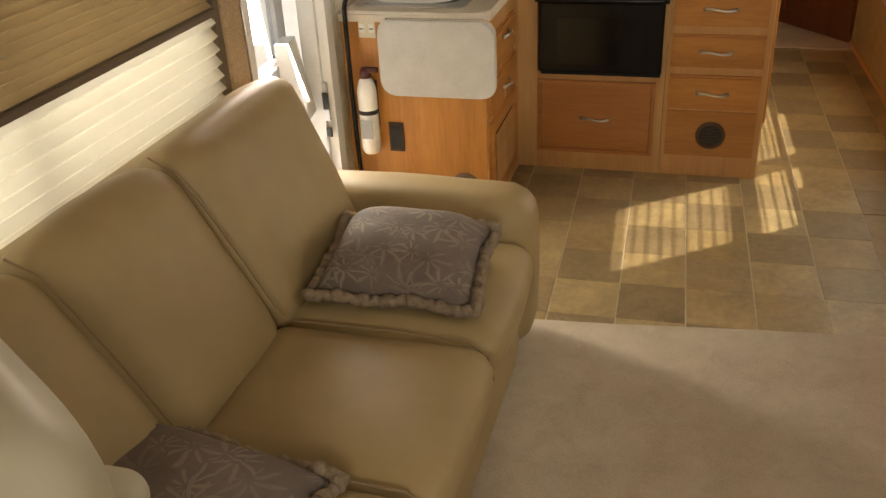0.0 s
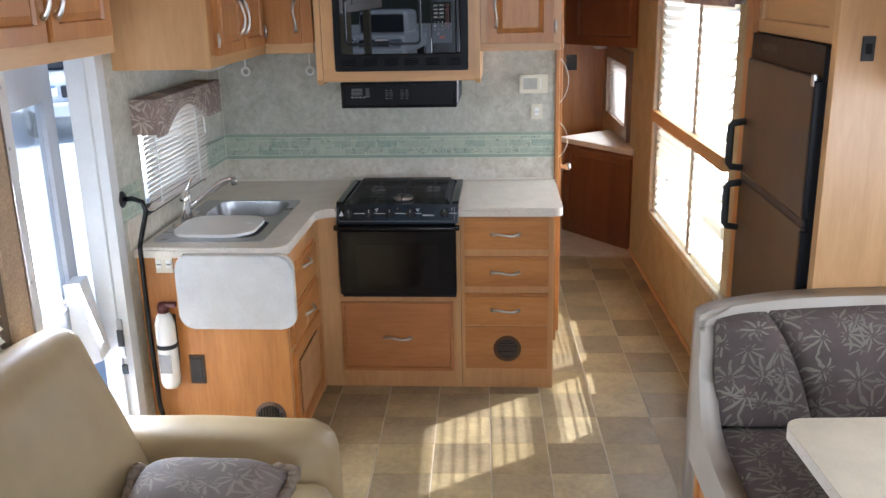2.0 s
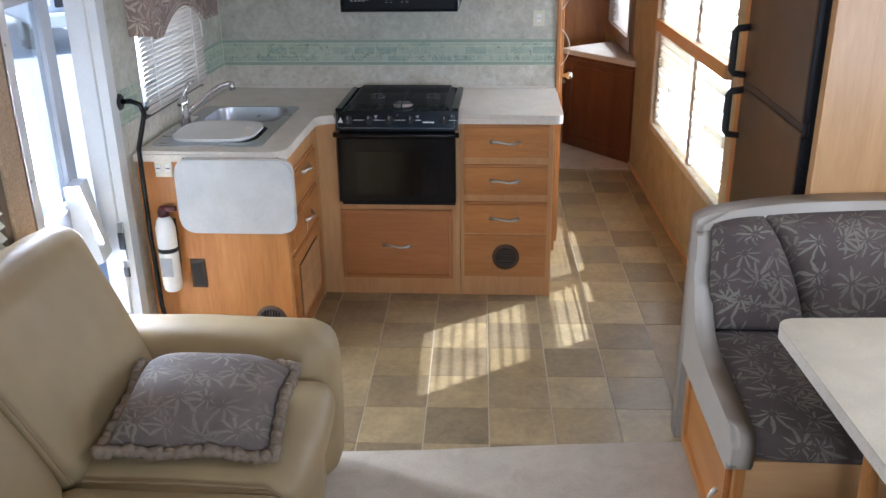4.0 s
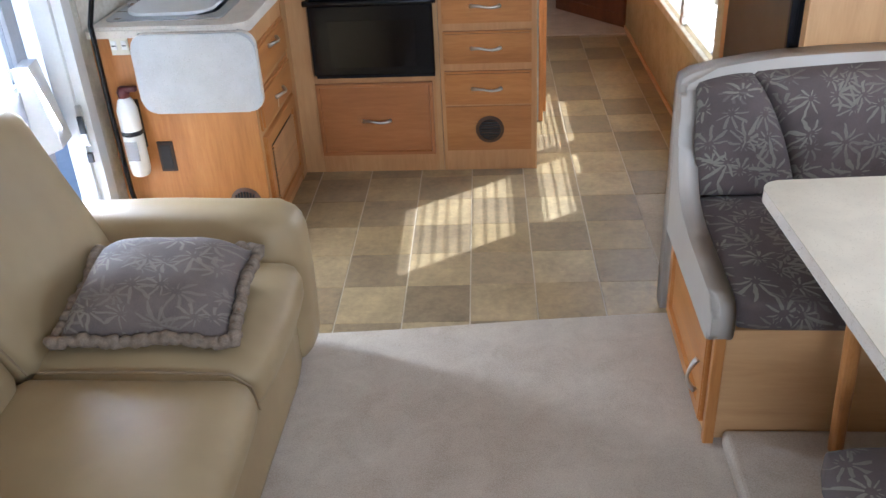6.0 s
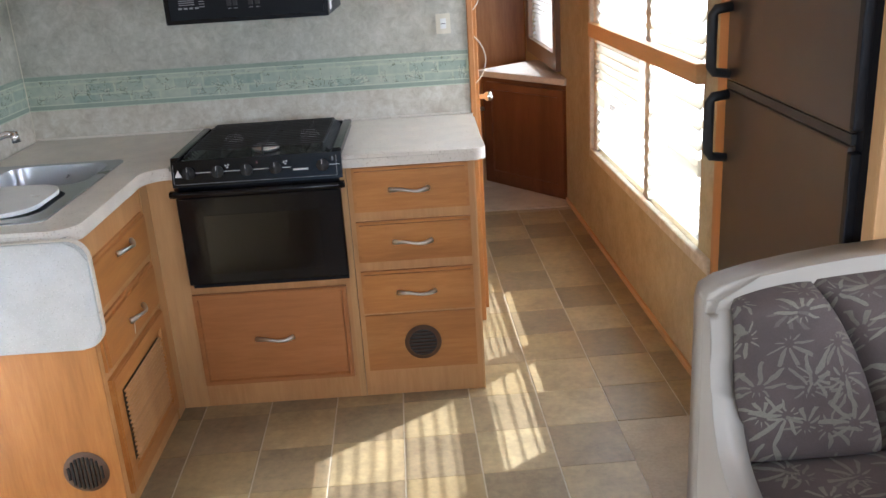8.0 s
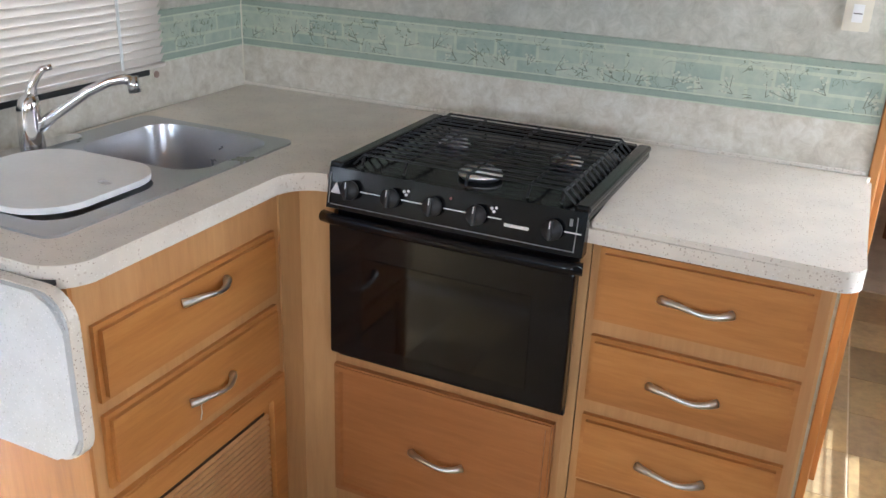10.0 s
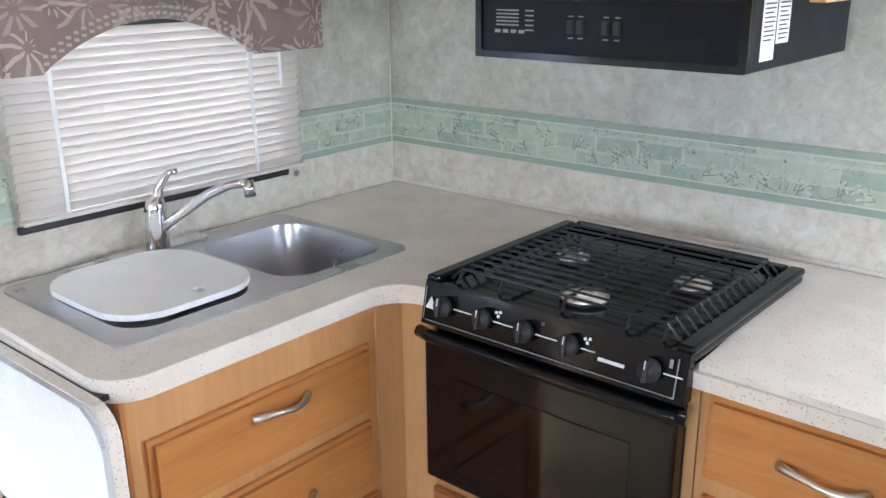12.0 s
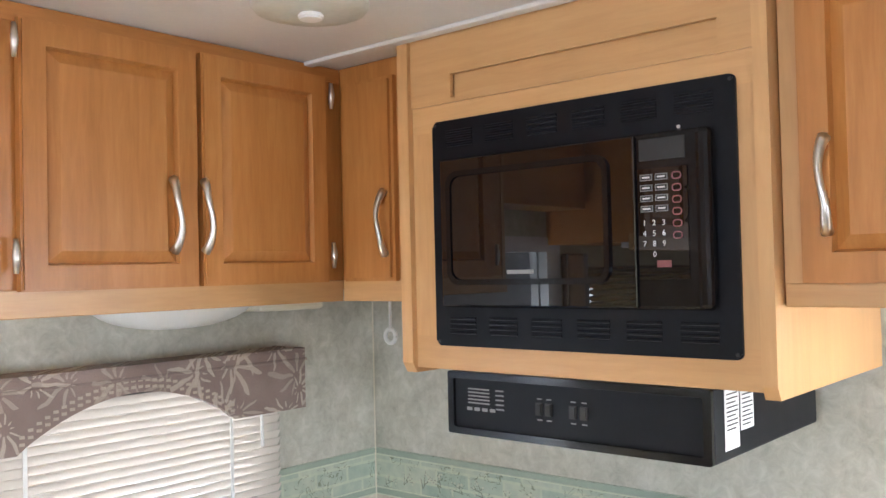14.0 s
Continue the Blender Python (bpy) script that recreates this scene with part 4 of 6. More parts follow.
CN = thing("corner_cabinet", (-0.73, 4.0, 1.6), "narrow honey maple corner cabinet with a flat door", "cabinet")
CY = 3.845
part("body", box(UX + 0.018, -0.60, CY, BACK - 0.008, 1.645, CEIL - 0.002), wood_up, CN)
part("bottom_rail", box(UX + 0.02, -0.60, CY - 0.002, CY + 0.02, 1.598, 1.645, 0.002), pale_x, CN)
d = part("door", slab(front_y(CY), -0.807, -0.652, 1.642, 2.078, 0.02, 0.008), wood_up, CN)
pull(front_y(CY - 0.02), -0.672, 1.765, 0.135, True, d)

MW = thing("microwave_cabinet", (-0.2, 4.0, 1.46), "honey maple cabinet surround of the microwave", "cabinet")
MF = 3.782
for x0, x1 in ((-0.575, -0.548), (0.142, 0.165)):
    poly = [(0, 0.02), (0.012, 0.0), (0.54, 0.0), (0.54, 0.652), (0, 0.652)]
    part("side_panel", prism(poly, x1 - x0, Matrix(((0, 0, 1, x0), (1, 0, 0, MF - 0.014), (0, 1, 0, 1.462), (0, 0, 0, 1)))), pale_up, MW)
part("bottom_rail", box(-0.548, 0.142, MF, MF + 0.02, 1.472, 1.535), pale_x, MW)
part("top_rail", box(-0.548, 0.142, MF, MF + 0.02, 1.93, 1.986), pale_x, MW)
part("header", raised(front_y(MF + 0.016), -0.548, 0.142, 1.982, CEIL - 0.002, 0.016, 0.006, False), pale_x, MW)
part("header_frame", ring_plate(shifted(outline(0.69, 0.136, 0.001, 1), -0.203, 2.05), [shifted(outline(0.531, 0.046, 0.001, 1), -0.18, 2.014)], 0, 0.01), pale_x, MW).data.transform(front_y(MF + 0.006))
for x0, x1 in ((-0.548, -0.48), (0.098, 0.142)):
    part("stile", box(x0, x1, MF, MF + 0.02, 1.535, 1.93), pale_up, MW)
part("bottom_board", box(-0.548, 0.142, MF + 0.02, BACK - 0.008, 1.472, 1.490), pale_x, MW)

mw = thing("microwave", (-0.19, 3.9, 1.5), "built-in black microwave oven with a vented trim frame", "microwave")
trim = part("trim_frame", slab(front_y(MF), -0.492, 0.112, 1.518, 1.948, 0.006, 0.003, 0.010), black_satin, mw)
for row, z in ((0, 1.557), (1, 1.912)):
    for k in range(6):
        for j in range(4):
            u = -0.455 + k * 0.094
            part("louvre", moved(tube([(u, 0, z - 0.013 + j * 0.009), (u + 0.062, 0, z - 0.013 + j * 0.009)], 0.0028, 6, flat=1), Matrix.Translation((0, MF - 0.0065, 0))), black_satin, trim)
for x, z in ((0.104, 1.94), (-0.484, 1.94), (0.104, 1.526), (-0.484, 1.526), (0.02, 1.878)):
    part("screw", disc((x, MF - 0.006, z), (0, -1, 0), 0.003, 0.0015, 10), nickel if x == 0.02 else black_rubber, trim)
fr = part("front", box(-0.458, 0.075, MF - 0.020, MF - 0.004, 1.592, 1.872, 0.006), black_gloss, mw)
dr = part("door", box(-0.458, -0.048, MF - 0.026, MF - 0.019, 1.594, 1.870, 0.003), mirror_glass, mw)
part("window", slab(front_y(MF - 0.026), -0.428, -0.105, 1.645, 1.835, 0.003, 0.0015, 0.018), mirror_glass, dr)
part("window_rim", ring_plate(shifted(outline(0.345, 0.212, 0.026), -0.267, 1.740), [shifted(outline(0.325, 0.192, 0.02), -0.267, 1.740)], 0, 0.006), black_gloss, dr).data.transform(front_y(MF - 0.026))
part("edge_bar", box(0.056, 0.080, MF - 0.034, MF - 0.010, 1.594, 1.870, 0.008), black_gloss, mw, smooth=False)
part("name_bar", slab(front_y(MF - 0.029), -0.302, -0.245, 1.653, 1.660, 0.002, 0.0005), print_grey, dr)
keypad = part("keypad", slab(front_y(MF - 0.020), -0.046, 0.040, 1.64, 1.815, 0.002, 0.001), mirror_glass, mw)
part("display", slab(front_y(MF - 0.020), -0.042, 0.036, 1.828, 1.862, 0.002, 0.001), black_rubber, mw)
KEY_Y = MF - 0.0225


def text(name, words, m, size, material, parent):
    """Letters of the built-in font, as a flat mesh on the plane m."""
    c = bpy.data.curves.new(name, "FONT")
    c.body, c.size, c.extrude, c.align_x, c.align_y = words, size, 0.0003, "CENTER", "CENTER"
    c.resolution_u = 2
    ob = bpy.data.objects.new(name, c)
    scene.collection.objects.link(ob)
    me = bpy.data.meshes.new_from_object(ob.evaluated_get(bpy.context.evaluated_depsgraph_get()))
    bpy.data.objects.remove(ob)
    me.materials.clear()
    me.materials.append(material)
    me.transform(m)
    o = new(name, me)
    o.parent = parent
    if parent.name in HOME:
        o.matrix_parent_inverse = Matrix.Translation(-HOME[parent.name])
    return o


for r in range(4):
    for c in range(2):
        b = part("button", slab(front_y(KEY_Y), -0.040 + c * 0.026, -0.019 + c * 0.026, 1.796 - r * 0.0165, 1.806 - r * 0.0165, 0.001, 0.0), print_grey, keypad)
        part("button_face", slab(front_y(KEY_Y), -0.0388 + c * 0.026, -0.0202 + c * 0.026, 1.7972 - r * 0.0165, 1.8048 - r * 0.0165, 0.0014, 0.0), black_rubber, keypad)
        part("button_print", slab(front_y(KEY_Y), -0.036 + c * 0.026, -0.023 + c * 0.026, 1.7998 - r * 0.0165, 1.8022 - r * 0.0165, 0.0018, 0.0), print_white, keypad)
for r in range(6):
    part("round_button", ring_plate(shifted(outline(0.016, 0.012, 0.005, 3), 0.022, 1.801 - r * 0.0185), [shifted(outline(0.012, 0.008, 0.003, 3), 0.022, 1.801 - r * 0.0185)], 0, 0.001), print_red, keypad).data.transform(front_y(KEY_Y))
for k, ch in enumerate("1234567890"):
    u, v = (-0.034 + (k % 3) * 0.0165, 1.729 - (k // 3) * 0.0165) if k < 9 else (-0.0175, 1.6795)
    text("digit", ch, front_y(KEY_Y - 0.0008) @ Matrix.Translation((u, v, 0)), 0.0125, print_white, keypad)
part("start_button", slab(front_y(KEY_Y), -0.014, 0.010, 1.659, 1.670, 0.001, 0.0), print_red, keypad)

hood = thing("range_hood", (-0.2, 4.0, 1.35), "black range hood with rocker switches under the microwave", "range hood")
part("shell", box(-0.472, 0.057, 3.79, 4.26, 1.352, 1.470, 0.004), black_satin, hood)
hp = part("front_panel", slab(front_y(3.79), -0.458, 0.043, 1.366, 1.458, 0.003, 0.002), black_satin, hood)
part("front_bevel", ring_plate(shifted(outline(0.529, 0.118, 0.004, 2), -0.2075, 1.411), [shifted(outline(0.501, 0.092, 0.004, 2), -0.2075, 1.411)], 0, 0.008), black_gloss, hood).data.transform(front_y(3.79))
for u in (-0.263, -0.243, -0.193, -0.171):
    part("switch", slab(front_y(3.7868), u - 0.007, u + 0.007, 1.402, 1.424, 0.006, 0.002), black_rubber, hp)
    part("switch_print", slab(front_y(3.7868), u - 0.005, u + 0.005, 1.430, 1.432, 0.0015, 0), print_grey, hp)
    part("switch_print", slab(front_y(3.7868), u - 0.005, u + 0.005, 1.393, 1.395, 0.0015, 0), print_grey, hp)
for k in range(5):
    part("print_line", slab(front_y(3.7868), -0.425, -0.375, 1.437 - k * 0.0065, 1.4395 - k * 0.0065, 0.0015, 0), print_grey, hp)
    part("print_line", slab(front_y(3.7868), -0.360, -0.342, 1.437 - k * 0.0085, 1.4395 - k * 0.0085, 0.0015, 0), print_grey, hp)
for k in range(4):
    part("print_line", slab(front_y(3.7868), -0.428 + k * 0.018, -0.416 + k * 0.018, 1.398, 1.404, 0.0015, 0), print_grey, hp)
for y0, y1 in ((3.83, 3.885), (3.892, 3.945)):
    lb_ = part("warning_label", slab(front_x(0.057), y0, y1, 1.368 if y0 < 3.85 else 1.392, 1.466, 0.001, 0), print_white, hood, "white paper warning label")
    for k in range(9):
        part("print_line", slab(front_x(0.058), y0 + 0.006, y1 - 0.006 - 0.008 * (k % 3 == 2), 1.455 - k * 0.007, 1.4575 - k * 0.007, 0.0006, 0), black_rubber, lb_)

UR = thing("side_wall_cabinet", (0.34, 4.0, 1.6), "honey maple wall cabinet with one raised-panel door", "cabinet")
RY = 3.805
part("body", box(0.166, 0.525, RY + 0.002, BACK - 0.008, 1.60, CEIL - 0.002), wood_up, UR)
part("bottom_rail", box(0.168, 0.525, RY - 0.004, RY + 0.02, 1.597, 1.632, 0.002), pale_x, UR)
part("face_frame", box(0.168, 0.525, RY - 0.002, RY + 0.02, 1.632, CEIL - 0.002), pale_up, UR)
d = part("door", raised(front_y(RY - 0.002), 0.198, 0.490, 1.632, 2.085, 0.02, 0.055), wood_up, UR)
pull(front_y(RY - 0.022), 0.236, 1.77, 0.135, True, d)
part("hinge", tube([(0.498, RY - 0.02, 1.675), (0.498, RY - 0.022, 1.70), (0.498, RY - 0.02, 1.73)], [0.004, 0.007, 0.004], 8), nickel, d, smooth=True)

# ---- small kitchen fixtures ----
lampu = thing("under_cabinet_light", (-1.0, 3.52, 1.55), "white frosted lamp under the wall cabinet", "lamp")
lens = bmesh.new()
bmesh.ops.create_uvsphere(lens, u_segments=28, v_segments=14, radius=1.0)
moved(lens, Matrix.Translation((-0.985, 3.52, 1.604)) @ Matrix.Diagonal((0.075, 0.185, 0.052, 1)))
part("lens", lens, lens_mat, lampu, smooth=True)
part("base", box(-1.07, -0.90, 3.335, 3.705, 1.600, 1.625, 0.004), white_plastic, lampu)
lamps = thing("outlet_strip", (-1.0, 3.81, 1.58), "ivory outlet box under the wall cabinet", "outlet box")
part("box", box(-1.03, -0.955, 3.715, 3.90, 1.578, 1.625, 0.008), ivory_plastic, lamps)
for x, y in ((-1.03, 4.20), (-0.70, 4.20)):
    hk = thing("cup_hook", (x, y, 1.50), "white plastic hook hanging from the cabinet", "hook", "cup hooks")
    part("stem", tube([(x, y, 1.645), (x, y, 1.50)], 0.004, 8), white_plastic, hk)
    part("ring", tube([(x + 0.019 * math.cos(a), y, 1.488 + 0.019 * math.sin(a)) for a in (k * math.pi / 8 for k in range(17))], 0.006, 8), white_plastic, hk, smooth=True)

th = thing("thermostat", (0.42, BACK, 1.35), "ivory wall thermostat with a slide window", "thermostat")
part("case", slab(front_y(BACK - 0.001), 0.349, 0.492, 1.352, 1.446, 0.022, 0.006, 0.008), ivory_plastic, th)
part("dial_window", slab(front_y(BACK - 0.022), 0.368, 0.438, 1.372, 1.428, 0.002, 0.0005), plain("grey_window", (0.42, 0.42, 0.36), 0.3), th)
part("slider", slab(front_y(BACK - 0.022), 0.452, 0.458, 1.37, 1.43, 0.004, 0.001), white_plastic, th)
sw = thing("wall_switch", (0.44, BACK, 1.22), "ivory wall switch plate with a rocker", "switch")
part("plate", slab(front_y(BACK - 0.001), 0.411, 0.467, 1.219, 1.294, 0.007, 0.002, 0.004), ivory_plastic, sw)
part("rocker", slab(front_y(BACK - 0.008), 0.428, 0.450, 1.238, 1.276, 0.005, 0.002), white_plastic, sw)
part("rocker_line", slab(front_y(BACK - 0.013), 0.430, 0.448, 1.256, 1.258, 0.001, 0), dark_vent_and_shade, sw)
pd = thing("passage_door", (0.56, 4.7, 0), "honey maple passage door with a round chrome knob", "door")
part("leaf", box(0.548, 0.572, BACK + 0.08, 5.0, 0.02, 1.95, 0.003), wood_up, pd)
part("knob", tube([(0.572, 4.46, 0.94), (0.592, 4.46, 0.94), (0.604, 4.46, 0.94), (0.622, 4.46, 0.94), (0.630, 4.46, 0.94)], [0.012, 0.009, 0.019, 0.020, 0.009], 16), chrome, pd, smooth=True)
for z0, drop in ((1.52, 0.22), (1.20, 0.18)):
    part("cord", tube([(0.556 + 0.042 * math.sin(math.pi * k / 10) ** 0.8, BACK, z0 - drop * k / 10) for k in range(11)], 0.0022, 6), ivory_plastic, pd)

# ---- kitchen window, blind and valance ----
def blind(name, x, y0, y1, z0, z1, pitch, tilt, material, label, cords, width=0.025, sign=1):
    b = thing(name, (x, (y0 + y1) / 2, z0), label, "blind")
    count = int((z1 - z0) / pitch)
    for k in range(count):
        z = z0 + (k + 0.5) * pitch
        part("slat", moved(box(-width / 2, width / 2, y0, y1, -0.0008, 0.0008), pose(x, 0, z, 0, tilt)), material, b)
    for c in cords:
        part("ladder_cord", box(x + sign * 0.013, x + sign * 0.016, c - 0.004, c + 0.004, z0, z1), white_plastic, b)
    part("bottom_rail", box(x - 0.012, x + 0.012, y0, y1, z0 - 0.012, z0 - 0.002, 0.003), material, b)
    return b


def window_unit(name, x0, x1, y0, y1, z0, z1, frame_mat, label, mullions=(), turn=None):
    w = thing(name, (x0, (y0 + y1) / 2, z0), label, "window", kind="structure")
    fr_ = bmesh.new()
    t = 0.03
    for a, b, c, d in ((y0, y1, z0, z0 + t), (y0, y1, z1 - t, z1), (y0, y0 + t, z0 + t, z1 - t), (y1 - t, y1, z0 + t, z1 - t)):
        box(x0, x1, a, b, c, d, into=fr_)
    for a, b, c, d in mullions:
        box(x0 - 0.004, x1, a, b, c, d, into=fr_)
    pn = box((x0 + x1) / 2 - 0.002, (x0 + x1) / 2 + 0.002, y0 + t, y1 - t, z0 + t, z1 - t)
    if turn is not None:
        moved(fr_, turn)
        moved(pn, turn)
    part("window_frame", fr_, frame_mat, w)
    p_ = part("pane", pn, glass, w)
    p_.visible_shadow = False
    return w


window_unit("window_1", WEST - 0.06, WEST - 0.02, 3.22, 3.90, 1.00, 1.42, black_rubber, "small black-framed kitchen window behind the blind")
structure("window_sill_1", box(WEST - 0.02, WEST + 0.014, 3.19, 3.905, 0.995, 1.012, 0.004), black_rubber, "black sill under the kitchen blind", "sill")
blind("kitchen_blind", -1.178, 3.19, 3.935, 1.030, 1.42, 0.0195, -59, slat_mat, "cream mini-blind let down over the kitchen window", (3.285, 3.78))
wand = thing("blind_wand", (-1.15, 3.86, 1.2), "clear blind tilt wand", "wand")
part("rod", tube([(-1.155, 3.862, 1.36), (-1.15, 3.862, 1.235)], 0.004, 6), white_plastic, wand)


def valance(name, m, u0, u1, v0, v1, rise, a0, a1, depth, label, material):
    """A boxed fabric valance with an arch cut in its lower edge."""
    v = thing(name, m @ Vector(((u0 + u1) / 2, v0, 0)), label, "valance")
    n = 18
    arch = [(a1 + (a0 - a1) * k / n, v0 + rise * math.sin(math.pi * k / n) ** 0.8) for k in range(n + 1)]
    poly = [(u0, v0), (u0, v1), (u1, v1), (u1, v0)] + arch
    part("front", prism(poly, 0.018, m, 0.004), material, v)
    for a, b in ((u0, u0 + 0.016), (u1 - 0.016, u1)):
        part("return", prism([(a, v0 + 0.01), (b, v0 + 0.01), (b, v1), (a, v1)], depth - 0.001, m @ Matrix.Translation((0, 0, -depth)), 0), material, v)
    part("top_board", prism([(u0 + 0.017, v1 - 0.014), (u1 - 0.017, v1 - 0.014), (u1 - 0.017, v1 - 0.002), (u0 + 0.017, v1 - 0.002)], depth - 0.001, m @ Matrix.Translation((0, 0, -depth)), 0), material, v)
    part("welt", moved(tube([(u0, v1 - 0.028, 0.019), (u1, v1 - 0.028, 0.019)], 0.004, 6), m), material, v)
    rows = bmesh.new()
    for off in (0.012, 0.026):
        for k in range(30):
            s = (k + 0.5) / 30
            u, w = a0 + (a1 - a0) * s, v0 + rise * math.sin(math.pi * s) ** 0.8 + off
            box(u - 0.006, u + 0.004, w - 0.003, w + 0.003, 0.0175, 0.0195, into=rows)
    moved(rows, m)
    part("dotted_trim", rows, plain(name + "_dots", (0.48, 0.41, 0.33), 0.8), v)
    return v


valance("valance", front_x(-1.108), 3.165, 3.955, 1.325, 1.475, 0.092, 3.24, 3.74, 0.098, "taupe leaf-print valance with an arched lower edge", valance_fabric)

kn = thing("wall_button", (WEST, 3.935, 1.0), "small pinkish-brown wall button by the sill", "button")
part("cap", disc((WEST + 0.003, 3.935, 0.992), (1, 0, 0), 0.009, 0.006, 16, 0.002), plain("pinkish_brown_plastic", (0.36, 0.24, 0.19), 0.4), kn)

# ---- entry door in the west wall ----
frame_ = bmesh.new()
for a, b, c, d in ((2.212, 2.30, -0.1, 1.775), (2.90, 2.965, -0.1, 1.775), (2.30, 2.90, 1.72, 1.775)):
    box(WEST - 0.075, WEST + 0.008, a, b, c, d, into=frame_)
for a, b in ((2.287, 2.312), (2.880, 2.903)):
    box(WEST - 0.10, WEST - 0.03, a, b, -0.1, 1.735, into=frame_)
dfr = structure("door_frame_1", frame_, white_metal, "white aluminium entry door frame", "door frame")
for z in (1.62, 1.44, 1.02, 0.66):
    part("rivet", disc((WEST + 0.008, 2.268, z), (1, 0, 0), 0.006, 0.002, 10), steel, dfr)
st = part("strike_plate", slab(front_x(WEST - 0.028), 2.872, 2.884, 0.50, 0.66, 0.02, 0.001), steel, dfr, "steel strike plate")
part("latch_pocket", box(WEST - 0.03, WEST - 0.006, 2.866, 2.874, 0.55, 0.62, 0.002), black_rubber, st)
part("bolt_pocket", box(WEST - 0.03, WEST - 0.008, 2.872, 2.884, 0.43, 0.47, 0.002), black_rubber, dfr)
AJAR = Matrix.Translation((WEST - 0.06, 2.30, 0)) @ pose(0, 0, 0, 0, 0, 9)
leafd = thing("entry_door", (WEST - 0.06, 2.30, -0.1), "white entry door standing ajar with a tall window", "door")


def swung(bm):
    return moved(bm, AJAR)


fr2 = bmesh.new()
for a, b, c, d in ((0.01, 0.09, -0.1, 1.72), (0.47, 0.57, -0.1, 1.72), (0.09, 0.47, -0.1, 0.80), (0.09, 0.47, 1.52, 1.72)):
    box(-0.035, 0.0, a, b, c, d, into=fr2)
lf = part("leaf", swung(fr2), plain("grey_white_door_skin", (0.42, 0.43, 0.46), 0.45), leafd)
dg_ = part("pane", swung(box(-0.02, -0.016, 0.09, 0.47, 0.80, 1.52)), glass, leafd)
dg_.visible_shadow = False
part("kick_panel", swung(box(0.0, 0.008, 0.10, 0.46, 0.20, 0.78, 0.003)), plain("grey_door_panel", (0.32, 0.33, 0.37), 0.5), leafd)
part("inner_tray", swung(prism([(0.0, 0.52), (0.0, 0.86), (0.05, 0.86), (0.10, 0.56)], 0.12, Matrix(((1, 0, 0, 0.0), (0, 0, 1, 0.40), (0, 1, 0, 0), (0, 0, 0, 1))))), white_metal, leafd)

bar = thing("grab_bar", (-1.15, 3.0, 0.15), "black steel grab bar beside the entry door", "grab bar")
part("tube", tube([(WEST, 2.985, 1.115), (WEST + 0.05, 2.985, 1.118), (WEST + 0.085, 2.985, 1.105), (WEST + 0.096, 2.985, 1.07), (WEST + 0.085, 2.985, 1.03), (WEST + 0.055, 2.985, 0.93), (WEST + 0.052, 2.985, 0.6), (WEST + 0.058, 2.985, 0.25), (WEST + 0.07, 2.985, 0.17), (WEST + 0.10, 2.985, 0.14)], 0.010, 12), black_gloss, bar, smooth=True)
part("wall_foot", disc((WEST, 2.985, 1.115), (1, 0, 0), 0.032, 0.014, 20, 0.004), black_rubber, bar)
part("floor_foot", box(WEST, WEST + 0.14, 2.95, 3.03, 0.09, 0.14, 0.01), black_rubber, bar)

ext = thing("fire_extinguisher", (-1.085, 2.99, 0.32), "white fire extinguisher with a dark red head and black strap", "fire extinguisher")
cx, cy = -1.092, 2.990
part("bottle", tube([(cx, cy, 0.325), (cx, cy, 0.335), (cx, cy, 0.36), (cx, cy, 0.60), (cx, cy, 0.635), (cx, cy, 0.655)], [0.028, 0.036, 0.040, 0.040, 0.030, 0.016], 24), white_plastic, ext, smooth=True)
part("strap", tube([(cx, cy, 0.50), (cx, cy, 0.518)], 0.0415, 24), black_rubber, ext, smooth=True)
part("label", prism([(-0.024, 0.40), (0.024, 0.40), (0.024, 0.48), (-0.024, 0.48)], 0.003, front_y(cy - 0.0375) @ Matrix.Translation((cx, 0, 0))), print_grey, ext, "grey printed label")
part("head", tube([(cx, cy, 0.65), (cx, cy, 0.672), (cx, cy, 0.69)], [0.022, 0.024, 0.015], 16), red_plastic, ext, smooth=True)
part("lever", box(cx - 0.012, cx + 0.055, cy - 0.012, cy + 0.012, 0.672, 0.692, 0.004), red_plastic, ext)
part("bracket", box(cx - 0.025, cx + 0.025, cy + 0.038, cy + 0.061, 0.42, 0.62, 0.003), black_rubber, ext)
out = thing("outlet", (-1.09, 3.05, 0.80), "ivory double wall outlet with two rockers", "outlet")
part("plate", slab(front_y(3.051), -1.125, -1.055, 0.797, 0.872, 0.007, 0.002), ivory_plastic, out)
for u in (-1.110, -1.070):
    part("socket", slab(front_y(3.044), u - 0.011, u + 0.011, 0.818, 0.852, 0.004, 0.002), white_plastic, out)
    part("slot", slab(front_y(3.040), u - 0.008, u + 0.008, 0.832, 0.836, 0.001, 0), black_rubber, out)
dp = thing("access_plate", (-1.0, 3.05, 0.31), "dark brown outlet cover on the cabinet end", "outlet")
part("plate", slab(front_y(3.051), -1.030, -0.966, 0.312, 0.440, 0.008, 0.003), dark_vent_and_shade, dp)
part("flap", slab(front_y(3.043), -1.020, -0.976, 0.325, 0.428, 0.004, 0.002), black_rubber, dp)

